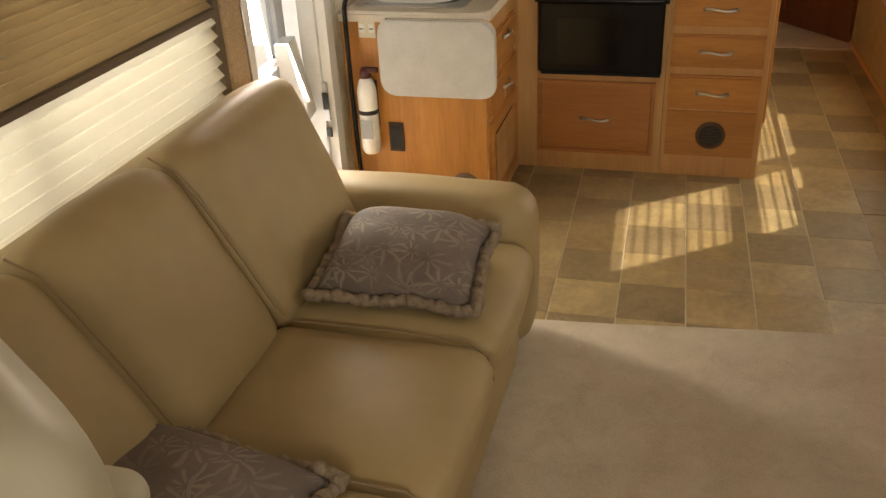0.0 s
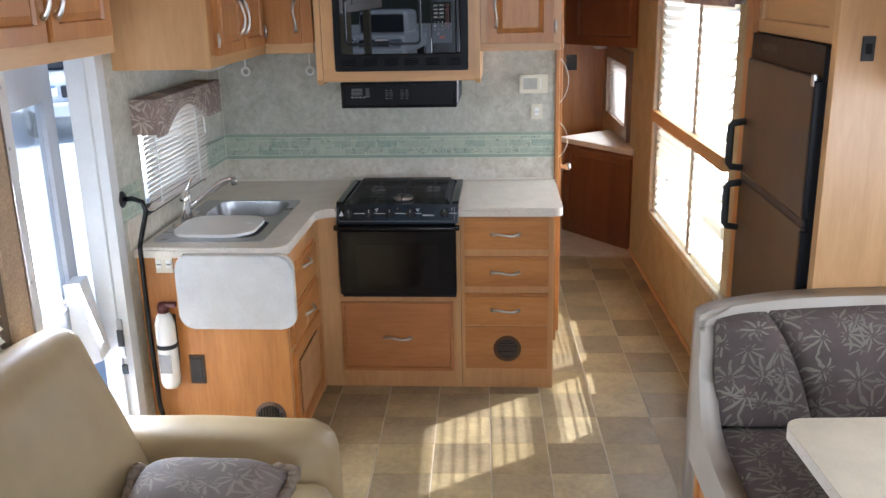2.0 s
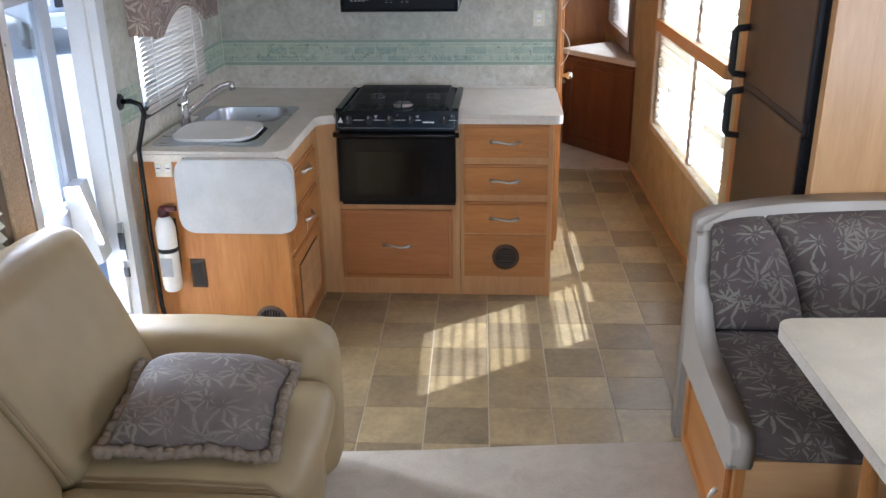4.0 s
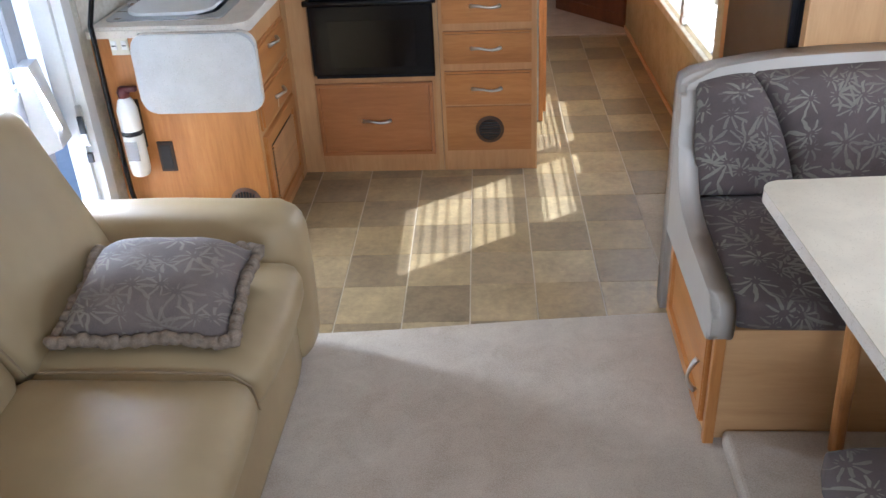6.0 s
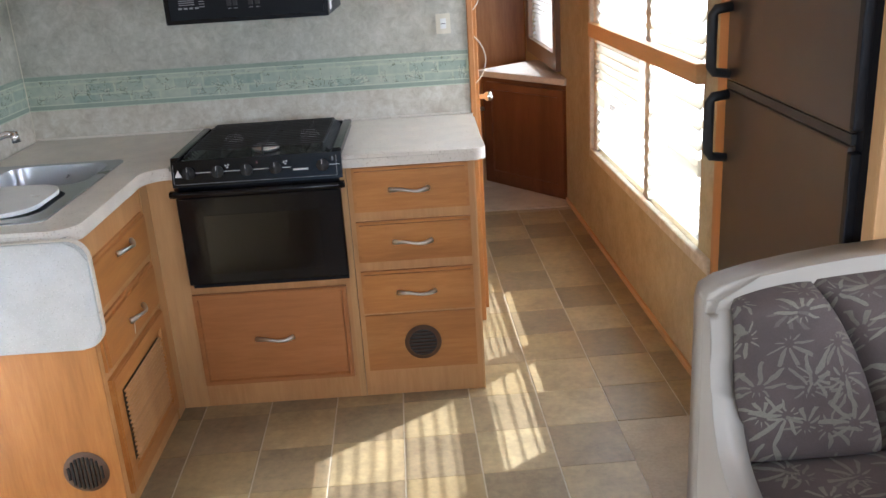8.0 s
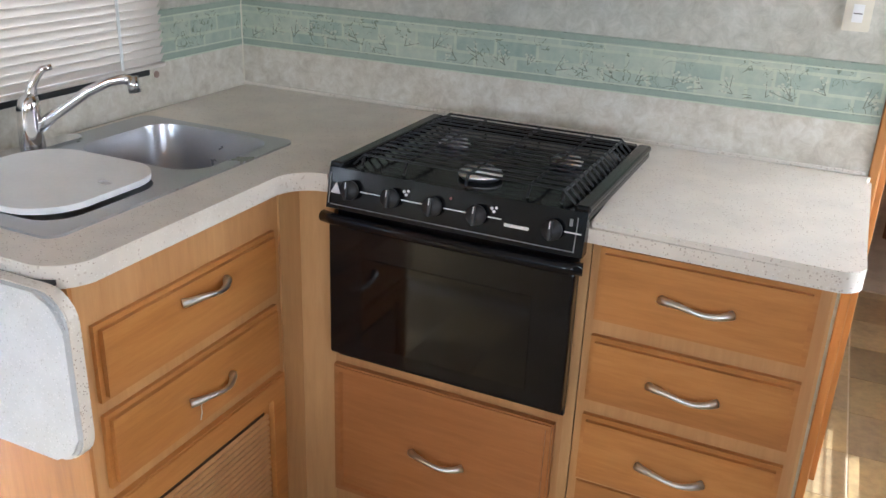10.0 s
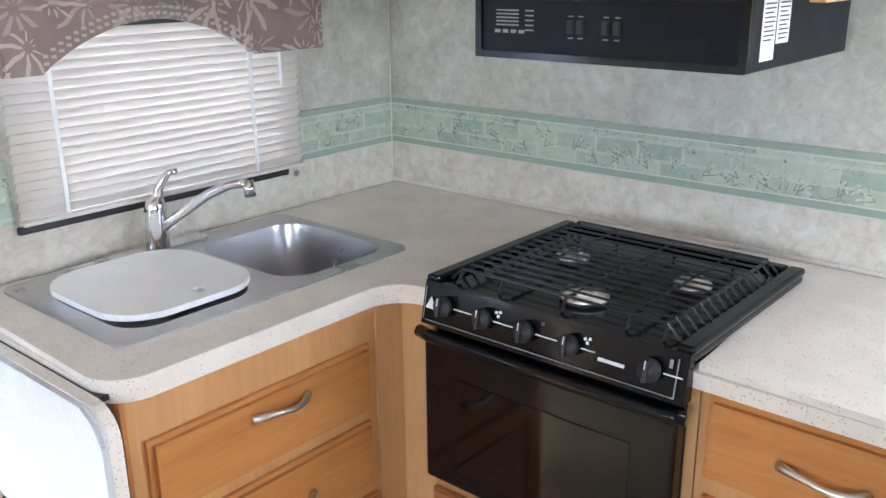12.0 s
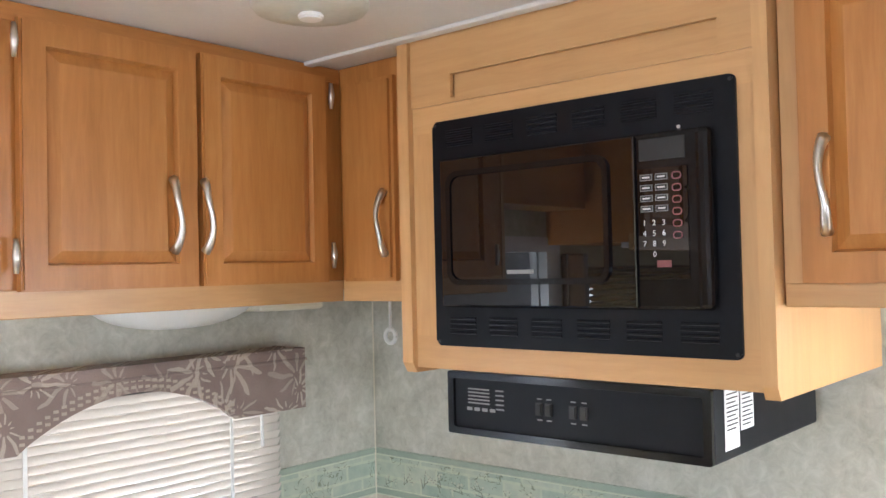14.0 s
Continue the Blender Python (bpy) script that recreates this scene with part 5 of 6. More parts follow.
# ---- overhead cabinet above sofa and door ----
OC = thing("overhead_cabinet", (-1.0, 1.3, 1.72), "honey maple overhead cabinet above the sofa", "cabinet")
part("body", box(WEST + 0.002, -0.87, -0.6, 2.29, 1.745, CEIL - 0.002), wood_up, OC)
part("bottom_rail", box(-0.87, -0.85, -0.6, 2.29, 1.715, 1.775, 0.002), pale_y, OC)
part("face", box(-0.87, -0.852, -0.6, 2.29, 1.775, CEIL - 0.002), wood_up, OC)
part("light_rail", box(-0.90, -0.872, -0.6, 2.29, 1.725, 1.745, 0.002), white_plastic, OC)
for u0, u1, hu in ((1.53, 1.885, 1.862), (1.905, 2.255, 1.930), (0.80, 1.15, 1.12), (1.17, 1.51, 1.20)):
    d = part("door", raised(front_x(-0.852), u0, u1, 1.765, 2.09, 0.02, 0.055), wood_up, OC)
    pull(front_x(-0.832), hu, 1.89, 0.135, True, d)
DC = thing("door_header_box", (-1.1, 2.75, 1.85), "honey maple header box with a white switch above the door", "cabinet")
part("body", box(WEST + 0.002, -1.03, 2.30, 3.05, 1.868, CEIL - 0.002, 0.003), wood_y, DC)
part("switch", slab(front_x(-1.03), 2.82, 2.87, 1.93, 2.02, 0.01, 0.003), white_plastic, DC)

# ---- sofa window and shades ----
window_unit("window_2", WEST - 0.06, WEST - 0.02, 0.45, 2.02, 0.80, 1.62, black_rubber, "wide dark-framed window behind the sofa", ((1.22, 1.25, 0.83, 1.59),))


def pleated(name, m, u0, u1, v0, v1, pitch, depth, material, label, rail=None, rail_at=None):
    """A pleated shade: a zigzag sheet with cut pleat ends."""
    s = thing(name, m @ Vector(((u0 + u1) / 2, v0, 0)), label, "shade")
    n = max(2, int(round((v1 - v0) / pitch)) * 2)
    bm_ = bmesh.new()
    rows_ = []
    for k in range(n + 1):
        v = v0 + (v1 - v0) * k / n
        o = depth if k % 2 else 0.0
        rows_.append((bm_.verts.new((u0 + (0.012 if k % 2 else 0), v, o)), bm_.verts.new((u1 - (0.012 if k % 2 else 0), v, o))))
    for a, b in zip(rows_, rows_[1:]):
        bm_.faces.new((a[0], a[1], b[1], b[0]))
    part("cloth", moved(bm_, m), material, s)
    if rail is not None:
        part("rail", slab(m, u0, u1, rail_at - 0.011, rail_at + 0.011, depth + 0.008, 0.003), rail, s)
    return s


SM = front_x(-1.196)
rail_brown = plain("brown_shade_rail", (0.12, 0.085, 0.05), 0.5)
pleated("pleated_blind", SM, 0.42, 2.045, 0.78, 1.135, 0.040, 0.028, shade_mat, "white pleated day shade over the sofa window")
pleated("pleated_blind", SM, 0.42, 2.045, 1.15, 1.66, 0.024, 0.024, night_mat, "tan pleated night shade half let down", rail_brown, 1.146)
woven = plain("woven_tan_fabric", (0.42, 0.31, 0.20), 0.9, 0, 0.35, 130, 260, 0.6)
sidep = thing("window_side_panel", (-1.16, 2.15, 0.6), "woven tan fabric side panel of the sofa window", "window trim")
part("panel", box(WEST + 0.002, -1.172, 2.085, 2.200, 0.55, 1.712, 0.008), woven, sidep)
part("welt", tube([(-1.176, 2.203, 0.56), (-1.176, 2.203, 1.71)], 0.006, 8), rail_brown, sidep)
part("jamb", box(WEST + 0.002, -1.180, 2.05, 2.083, 0.55, 1.712), rail_brown, sidep)

# ---- sofa ----
def soft_box(x0, x1, y0, y1, z0, z1, r, m=None, puff=0.0):
    """A cushion: a rounded block with swollen faces."""
    bm = bmesh.new()
    bmesh.ops.create_cube(bm, size=2.0)
    bmesh.ops.subdivide_edges(bm, edges=bm.edges[:], cuts=11, use_grid_fill=True)
    h = Vector(((x1 - x0) / 2, (y1 - y0) / 2, (z1 - z0) / 2))
    c = Vector(((x0 + x1) / 2, (y0 + y1) / 2, (z0 + z1) / 2))
    for v in bm.verts:
        q = Vector(v.co)
        p = Vector((q.x * h.x, q.y * h.y, q.z * h.z))
        core = Vector([max(-(h[k] - r), min(h[k] - r, p[k])) for k in range(3)])
        d = p - core
        if d.length > 1e-9:
            p = core + d.normalized() * min(r, d.length * 1.0 if sum(abs(t) > 1e-9 for t in d) == 1 else r)
        if puff:
            for k in range(3):
                if abs(q[k]) > 0.999:
                    o = [q[j] for j in range(3) if j != k]
                    p[k] += math.copysign(puff * (1 - o[0] ** 2) * (1 - o[1] ** 2), q[k])
        p += Vector(noise.noise_vector(p * 5 + c * 3)) * 0.004
        v.co = c + p
    if m is not None:
        moved(bm, Matrix.Translation(c) @ m @ Matrix.Translation(-c))
    return bm


def lean_y(y, z):
    return y - 0.17 * (z - 0.46) * max(0.0, min(1.0, (2.13 - y) / 0.6))


def leant(bm):
    """The joints between the back cushions lean towards the cab at the top."""
    for v in bm.verts:
        v.co.y = lean_y(v.co.y, v.co.z)
    return bm


sofa = thing("sofa", (-0.75, 1.3, 0), "tan vinyl leather sofa with three back cushions", "sofa")
part("base", soft_box(-1.19, -0.285, 0.50, 2.14, 0.02, 0.34, 0.04), sofa_mat, sofa, smooth=True)
part("arm", soft_box(-1.16, -0.262, 2.09, 2.325, 0.02, 0.565, 0.085, None, 0.012), sofa_mat, sofa, smooth=True)
part("arm", soft_box(-1.16, -0.29, 0.38, 0.60, 0.02, 0.545, 0.085, None, 0.012), sofa_mat, sofa, smooth=True)
for y0, y1 in ((1.545, 2.10), (1.0, 1.535), (0.55, 0.99)):
    part("seat_cushion", soft_box(-0.86, -0.245, y0, y1, 0.30, 0.452, 0.055, None, 0.018), sofa_mat, sofa, smooth=True)
for y0, y1 in ((1.495, 2.13), (0.995, 1.505), (0.48, 1.005)):
    part("back_cushion", leant(soft_box(-1.07, -0.875, y0, y1, 0.38, 0.955, 0.075, pose(0, 0, 0, 0, -21), 0.018)), sofa_mat, sofa, smooth=True)
part("back_shell", soft_box(-1.19, -1.02, 0.46, 2.16, 0.05, 0.90, 0.05, pose(0, 0, 0, 0, -4)), sofa_mat, sofa, smooth=True)

seam_mat = leather("dark_tan_seam", (0.24, 0.17, 0.09), (0.29, 0.21, 0.115))
for y in (1.541, 0.995):
    part("seam", tube([(-0.80, y, 0.445), (-0.50, y, 0.448), (-0.31, y, 0.440), (-0.262, y, 0.40), (-0.25, y, 0.33)], 0.0035, 6), seam_mat, sofa)
for y in (1.50, 1.0):
    part("seam", leant(tube([(-0.80, y, 0.47), (-0.87, y, 0.66), (-0.945, y, 0.84), (-0.99, y, 0.92), (-1.05, y, 0.955)], 0.003, 6)), seam_mat, sofa)


def throw_pillow(at, rx, ry, rz, w, h, thick, label):
    t = thing("throw_pillow", at, label, "pillow", "throw pillows")
    m = pose(*at, rx, ry, rz)
    bm = bmesh.new()
    n = 22
    for side in (1, -1):
        g = [[None] * (n + 1) for _ in range(n + 1)]
        for i in range(n + 1):
            for j in range(n + 1):
                u, v = 2 * i / n - 1, 2 * j / n - 1
                z = side * thick / 2 * ((1 - u ** 4) * (1 - v ** 4)) ** 0.7
                k = 1 - 0.07 * (1 - u * u) * abs(v) ** 6
                q = 1 - 0.07 * (1 - v * v) * abs(u) ** 6
                x, y = u * w / 2 * q, v * h / 2 * k
                z += 0.006 * noise.noise(Vector((x * 9, y * 9, side)))
                g[i][j] = bm.verts.new((x, y, z))
        for i in range(n):
            for j in range(n):
                bm.faces.new((g[i][j], g[i + 1][j], g[i + 1][j + 1], g[i][j + 1]))
    bmesh.ops.remove_doubles(bm, verts=bm.verts[:], dist=0.0008)
    part("cover", moved(bm, m), pillow_fabric, t, smooth=True)
    pts, rad = [], []
    for k in range(241):
        a = k / 240 * 4
        s, f = int(a) % 4, a % 1
        u, v = ((2 * f - 1, -1), (1, 2 * f - 1), (1 - 2 * f, 1), (-1, 1 - 2 * f))[s]
        e = 1 - 0.07 * (1 - min(abs(u), abs(v)) ** 2)
        wob = 0.003 * math.sin(k * 1.35) + 0.006 * math.sin(k * 0.21)
        pts.append((u * (w / 2 * (e if abs(u) > 0.999 else 1) + 0.016), v * (h / 2 * (e if abs(v) > 0.999 else 1) + 0.016), wob))
        rad.append(0.0165 + 0.0022 * math.sin(k * 1.9) + 0.0022 * math.sin(k * 0.71))
    part("ruffle", moved(tube(pts, rad, 9), m), fringe_mat, t, "tan gathered ruffle", True)
    return t


throw_pillow((-0.55, 1.785, 0.522), 7, 2, 4, 0.43, 0.36, 0.23, "mauve-grey leaf-print pillow with a tan ruffle lying on the sofa")
throw_pillow((-0.705, 0.825, 0.515), -8, 4, -6, 0.48, 0.32, 0.13, "mauve-grey leaf-print pillow against the near sofa arm")

chair = thing("captain_chair", (-0.8, 0.3, 0), "grey-beige vinyl captain's chair turned to the cab", "chair")
part("backrest", soft_box(-1.12, -0.54, 0.42, 0.65, 0.30, 0.985, 0.09, pose(0, 0, 0, 0, 0, -32), 0.03), seat_mat, chair, smooth=True)
part("seat", soft_box(-1.06, -0.56, -0.15, 0.40, 0.30, 0.46, 0.06, None, 0.02), seat_mat, chair, smooth=True)
part("pedestal", tube([(-0.8, 0.12, 0.0), (-0.8, 0.12, 0.32)], 0.12, 20), black_rubber, chair)
part("armrest", soft_box(-0.74, -0.61, 0.20, 0.66, 0.66, 0.765, 0.05), seat_mat, chair, smooth=True)

# ---- dinette ----
bench = thing("dinette_bench", (1.35, 2.1, 0), "dinette bench with leaf-print cushions and a moulded surround", "bench")
part("base", box(0.925, 1.85, 1.815, 2.47, 0.0, 0.385), pale_x, bench)
part("corner_post", box(0.915, 0.945, 1.79, 1.82, 0.0, 0.385, 0.004), wood_up, bench)
part("front_panel", box(0.945, 1.85, 1.800, 1.815, 0.04, 0.385), pale_x, bench)
bdoor = part("door", raised(front_mx(0.925), 1.845, 2.42, 0.04, 0.345, 0.018, 0.05, False), wood_y, bench)
hm = front_mx(0.907)
pull(hm, 1.905, 0.16, 0.11, True, bdoor)
CREST = [(0.893, 0.825), (0.900, 0.850), (0.93, 0.868), (1.00, 0.886), (1.09, 0.901), (1.19, 0.913), (1.32, 0.921), (1.50, 0.926), (1.855, 0.928)]
shell_ob = part("back_shell", prism([(0.893, 0.02)] + CREST + [(1.855, 0.02)], 0.085, front_y(2.525), 0.022, None, 5), surround_mat, bench, smooth=True)
shell_ob.modifiers.new("soft_normals", "WEIGHTED_NORMAL").weight = 95
wing = [(2.523, 0.838), (2.525, 0.330), (2.46, 0.330), (1.835, 0.345), (1.800, 0.352), (1.778, 0.380), (1.774, 0.43), (1.784, 0.466), (1.815, 0.482), (2.12, 0.482), (2.25, 0.495), (2.33, 0.53), (2.385, 0.60), (2.41, 0.70), (2.42, 0.785), (2.44, 0.825), (2.48, 0.842)]
wing_bm = prism(eased(wing), 0.062, front_mx(0.957), 0.022, None, 5)
wing_ob = part("side_wing", wing_bm, surround_mat, bench, smooth=True)
wing_ob.modifiers.new("soft_normals", "WEIGHTED_NORMAL").weight = 95
part("seat_cushion", soft_box(0.958, 1.85, 1.792, 2.44, 0.375, 0.485, 0.035, None, 0.012), dinette_fabric, bench, smooth=True)
JOINT = [(1.085, 0.865), (1.118, 0.828), (1.150, 0.780), (1.180, 0.725), (1.208, 0.665), (1.232, 0.600), (1.252, 0.535), (1.262, 0.478)]


def along(curve, v):
    """The u of a curve of (u, v) points at height v."""
    pts = sorted(curve, key=lambda p: p[1])
    for (ua, va), (ub, vb) in zip(pts, pts[1:]):
        if v <= vb:
            return ua + (ub - ua) * max(0.0, (v - va) / (vb - va))
    return pts[-1][0]


def pad(side_a, side_b, v0, tops, parent):
    """An upholstered back pad between two side curves, swollen towards its middle."""
    bm = bmesh.new()
    n, k = 26, 22
    tilt = front_y(2.442) @ Matrix.Translation((0, v0, 0)) @ pose(0, 0, 0, -4) @ Matrix.Translation((0, -v0, 0))
    for face in (1, 0):
        g = []
        for j in range(k + 1):
            row = []
            for i in range(n + 1):
                fu, fv = i / n, j / k
                u = along(side_a, v0 + fv * 0.38) * (1 - fu) + along(side_b, v0 + fv * 0.38) * fu
                top_v = tops[0] + (tops[1] - tops[0]) * (1 - (1 - fu) ** 2)
                swell = (1 - abs(2 * fu - 1) ** 9) * (1 - abs(2 * fv - 1) ** 9)
                w = face * (0.022 + 0.062 * max(0.0, swell) ** 0.45 + 0.012 * (1 - (2 * fu - 1) ** 2) * (1 - (2 * fv - 1) ** 2))
                row.append(bm.verts.new((u, v0 + (top_v - v0) * fv, w)))
            g.append(row)
        for j in range(k):
            for i in range(n):
                bm.faces.new((g[j][i], g[j][i + 1], g[j + 1][i + 1], g[j + 1][i]))
        if face:
            rim_ = g[0] + [r[-1] for r in g[1:]] + g[-1][-2::-1] + [r[0] for r in g[-2:0:-1]]
        else:
            back_ = g[0] + [r[-1] for r in g[1:]] + g[-1][-2::-1] + [r[0] for r in g[-2:0:-1]]
    for i in range(len(rim_)):
        j = (i + 1) % len(rim_)
        bm.faces.new((rim_[i], rim_[j], back_[j], back_[i]))
    part("back_cushion", moved(bm, tilt), dinette_fabric, parent, smooth=True)


pad([(0.945, 0.478), (0.935, 0.66), (0.942, 0.86)], [(u + 0.009, v) for u, v in JOINT], 0.478, (0.842, 0.872), bench)
pad([(u - 0.009, v) for u, v in JOINT], [(1.85, 0.478), (1.85, 0.90)], 0.478, (0.874, 0.905), bench)
near = thing("near_dinette_bench", (1.4, 0.9, 0), "dinette bench with leaf-print seat cushion facing the table", "bench")
part("base", box(1.04, 1.85, 0.62, 1.19, 0.055, 0.385), pale_x, near)
part("seat_cushion", soft_box(1.005, 1.85, 0.55, 1.265, 0.375, 0.485, 0.035, None, 0.012), dinette_fabric, near, smooth=True)
plat = thing("dinette_step", (1.4, 1.2, 0), "low carpeted platform under the dinette table", "platform")
part("step", box(0.965, 1.85, 0.1, 1.798, 0.0, 0.055, 0.018, 3), carpet_mat, plat)
table = thing("dinette_table", (1.4, 1.5, 0), "cream laminate dinette table with a rounded corner", "table")
tp = arc(1.065, 1.905, 0.055, 180, 90) + [(1.78, 1.96), (1.78, 0.95)] + arc(1.065, 1.005, 0.055, 270, 180)
TT = Matrix.Translation((1.02, 1.965, 0)) @ pose(0, 0, 0, 0, 0, 3.2) @ Matrix.Translation((-1.01, -1.96, 0))
part("tabletop", prism(tp, 0.003, TT @ Matrix.Translation((0, 0, 0.737)), 0.001), speckled("cream_table_laminate", (0.60, 0.55, 0.42), [((0.48, 0.42, 0.30), 220, 0.25)], 0.4), table)
part("edge_band", prism(tp, 0.034, TT @ Matrix.Translation((0, 0, 0.703)), 0.003), counter_mat, table)
part("leg", tube([(1.248, 1.715, 0.053), (1.130, 1.500, 0.690)], 0.020, 16), wood_up, table)
part("leg_bracket", box(1.09, 1.21, 1.44, 1.56, 0.688, 0.703, 0.003), wood_x, table)
part("wall_bracket", box(1.80, 1.858, 1.0, 1.9, 0.66, 0.703), wood_y, table)

# ---- fridge ----
FRX = 1.27
fc = thing("fridge_cabinet", (1.5, 3.0, 0), "maple cabinet around the refrigerator", "cabinet")
part("side_panel", box(FRX, 1.86, 2.53, 2.545, 0.0, CEIL - 0.002), pale_up, fc)
part("stile", box(FRX, FRX + 0.02, 2.546, 2.585, 0.0, CEIL - 0.002), pale_up, fc)
part("stile", box(FRX - 0.022, FRX + 0.02, 3.415, 3.50, 0.0, CEIL - 0.002, 0.003), wood_up, fc)
part("top_panel", raised(front_mx(FRX + 0.02), 2.585, 3.415, 1.685, CEIL - 0.002, 0.018, 0.06, False), pale_y, fc)
part("toe_board", box(FRX, FRX + 0.02, 2.585, 3.415, 0.0, 0.14), pale_y, fc)
part("corner_trim", box(FRX - 0.005, FRX, 2.525, 2.545, 0.0, CEIL - 0.002, 0.002), pale_up, fc)
fridge = thing("refrigerator", (1.5, 3.0, 0.14), "bronze-black two-door refrigerator with loop handles", "refrigerator")
part("shell", box(FRX + 0.022, 1.84, 2.587, 3.413, 0.142, 1.684), black_satin, fridge)
part("frame", ring_plate(shifted(outline(0.826, 1.536, 0.006, 2), 3.0, 0.912), [shifted(outline(0.775, 1.40, 0.006, 2), 3.01, 0.875)], 0, 0.03), black_satin, fridge).data.transform(front_mx(FRX + 0.015))
part("header_grille", slab(front_mx(FRX - 0.008), 2.62, 3.40, 1.60, 1.672, 0.006, 0.003), black_satin, fridge)
part("name_bar", slab(front_mx(FRX - 0.014), 3.07, 3.28, 1.625, 1.652, 0.002, 0.001), black_rubber, fridge)
for z0, z1, hz in ((1.125, 1.585, (1.145, 1.335)), (0.19, 1.098, (0.895, 1.085))):
    fd = part("door", box(FRX - 0.03, FRX + 0.02, 2.615, 3.402, z0, z1, 0.006), fridge_mat, fridge)
    a, b = hz
    part("handle", tube([(FRX - 0.03, 3.375, a), (FRX - 0.075, 3.375, a + 0.006), (FRX - 0.085, 3.375, a + 0.02), (FRX - 0.085, 3.375, b - 0.02), (FRX - 0.075, 3.375, b - 0.006), (FRX - 0.03, 3.375, b)], 0.0125, 10, flat=1.2), black_rubber, fd, "black loop handle", True)
    part("hinge_strip", box(FRX - 0.036, FRX - 0.004, 2.588, 2.613, z0 + 0.01, z1 - 0.01, 0.004), black_satin, fd)
part("hinge_cap", box(FRX - 0.04, FRX - 0.026, 2.60, 2.625, 1.555, 1.595, 0.004), nickel, fridge)
part("seal_strip", box(FRX - 0.026, FRX, 2.615, 3.402, 1.100, 1.123), black_rubber, fridge)
bs = thing("light_switch", (1.36, 2.53, 1.65), "black rocker switch on the maple panel", "switch")
part("plate", slab(front_y(2.53), 1.338, 1.376, 1.638, 1.712, 0.008, 0.003), black_rubber, bs)
part("rocker", slab(front_y(2.522), 1.348, 1.366, 1.66, 1.69, 0.004, 0.002), black_gloss, bs)
DO = thing("dinette_overhead_cabinet", (1.65, 1.5, 1.53), "honey maple overhead cabinet above the dinette", "cabinet")
part("body", box(1.475, 1.855, -0.5, 2.525, 1.535, CEIL - 0.002), wood_up, DO)
for y0, y1 in ((1.75, 2.5), (1.0, 1.73), (0.2, 0.98)):
    part("door", raised(front_mx(1.475), y0, y1, 1.565, 2.06, 0.018, 0.06), wood_up, DO)

# ---- passage window with its blinds and valance ----
window_unit("window_3", 1.295, 1.33, 3.68, 5.24, 0.50, 1.90, white_metal, "large passage window with a middle rail", ((3.71, 5.21, 1.085, 1.125),), EAST)
casing = bmesh.new()
for a, b, c, d in ((3.50, 5.285, 0.455, 0.50), (5.24, 5.285, 0.50, 1.78)):
    box(1.245, 1.272, a + 0.01, b, c, d, 0.004, 1, casing)
structure("window_casing_3", moved(casing, EAST), wall_cream, "cream casing of the passage window", "trim")
structure("window_rail_3", moved(box(1.235, 1.272, 3.66, 5.26, 1.068, 1.135, 0.004), EAST), pale_y, "maple rail across the passage window", "trim")
EM = EAST @ front_mx(1.284)
pleated("pleated_blind", EM, 4.34, 5.225, 0.51, 0.742, 0.05, 0.020, shade_mat, "white pleated shade over the passage window")
pleated("pleated_blind", EM, 4.34, 5.225, 1.13, 1.80, 0.05, 0.020, shade_mat, "white pleated shade over the passage window")
pleated("pleated_blind", EM, 3.69, 4.27, 0.51, 0.750, 0.05, 0.020, shade_mat, "white pleated shade over the passage window")


def slatted(y0, y1, zs, half, label):
    """Broad slats tilted against the sun, with a rail under the lowest."""
    b = thing("passage_blind", (1.27, (y0 + y1) / 2, zs[0]), label, "blind")
    for z in zs:
        part("slat", moved(moved(box(-half, half, y0, y1, -0.004, 0.004, 0.003, 1), pose(1.275, 0, z, 0, -52)), EAST), shade_mat, b)
    part("bottom_rail", moved(box(1.262, 1.282, y0, y1, zs[0] - 0.066, zs[0] - 0.04, 0.003), EAST), shade_mat, b)
    return b


slatted(3.69, 4.27, [0.85 + k * 0.071 for k in range(14) if k != 3 and k != 4] + [1.155], 0.019, "white slatted blind tilted open over the near window half")
slatted(4.43, 5.225, [0.855 + k * 0.041 for k in range(6)], 0.024, "white slatted blind tilted open over the low window half")
# Added solid pieces, no real fittings, that cut the sun patches on the floor.
for y0, y1, z1 in ((4.345, 4.43, 1.064), (5.01, 5.225, 0.789)):
    part("bracket", moved(box(1.262, 1.284, y0, y1, 0.742, z1), EAST), shade_mat, bpy.data.objects["passage_blind.001"])
# One more added sun stop, under the near blind.
part("bracket", moved(box(1.262, 1.284, 3.69, 4.04, 0.750, 0.784), EAST), shade_mat, bpy.data.objects["passage_blind"])


def scalloped(name, y, z0, z1, label):
    """A beige strip whose edges run in small waves, where the pleats of two shades meet."""
    n = int((z1 - z0) / 0.0125)
    rows = [(z0 + (z1 - z0) * k / n, 0.030 + 0.010 * math.sin(k * math.pi / 2)) for k in range(n + 1)]
    poly = [(y - w, z) for z, w in rows] + [(y + w, z) for z, w in rows[::-1]]
    structure(name, prism(poly, 0.018, EAST @ front_mx(1.281)), wall_cream, label, "trim")


scalloped("window_stile_3", 4.305, 0.50, 1.066, "beige scalloped strip between the lower shades")
scalloped("window_stile_4", 4.305, 1.137, 1.80, "beige scalloped strip between the upper shades")
scalloped("window_edge_3", 5.215, 0.50, 1.066, "beige scalloped edge of the lower shade")
scalloped("window_edge_4", 5.215, 1.137, 1.80, "beige scalloped edge of the upper shade")
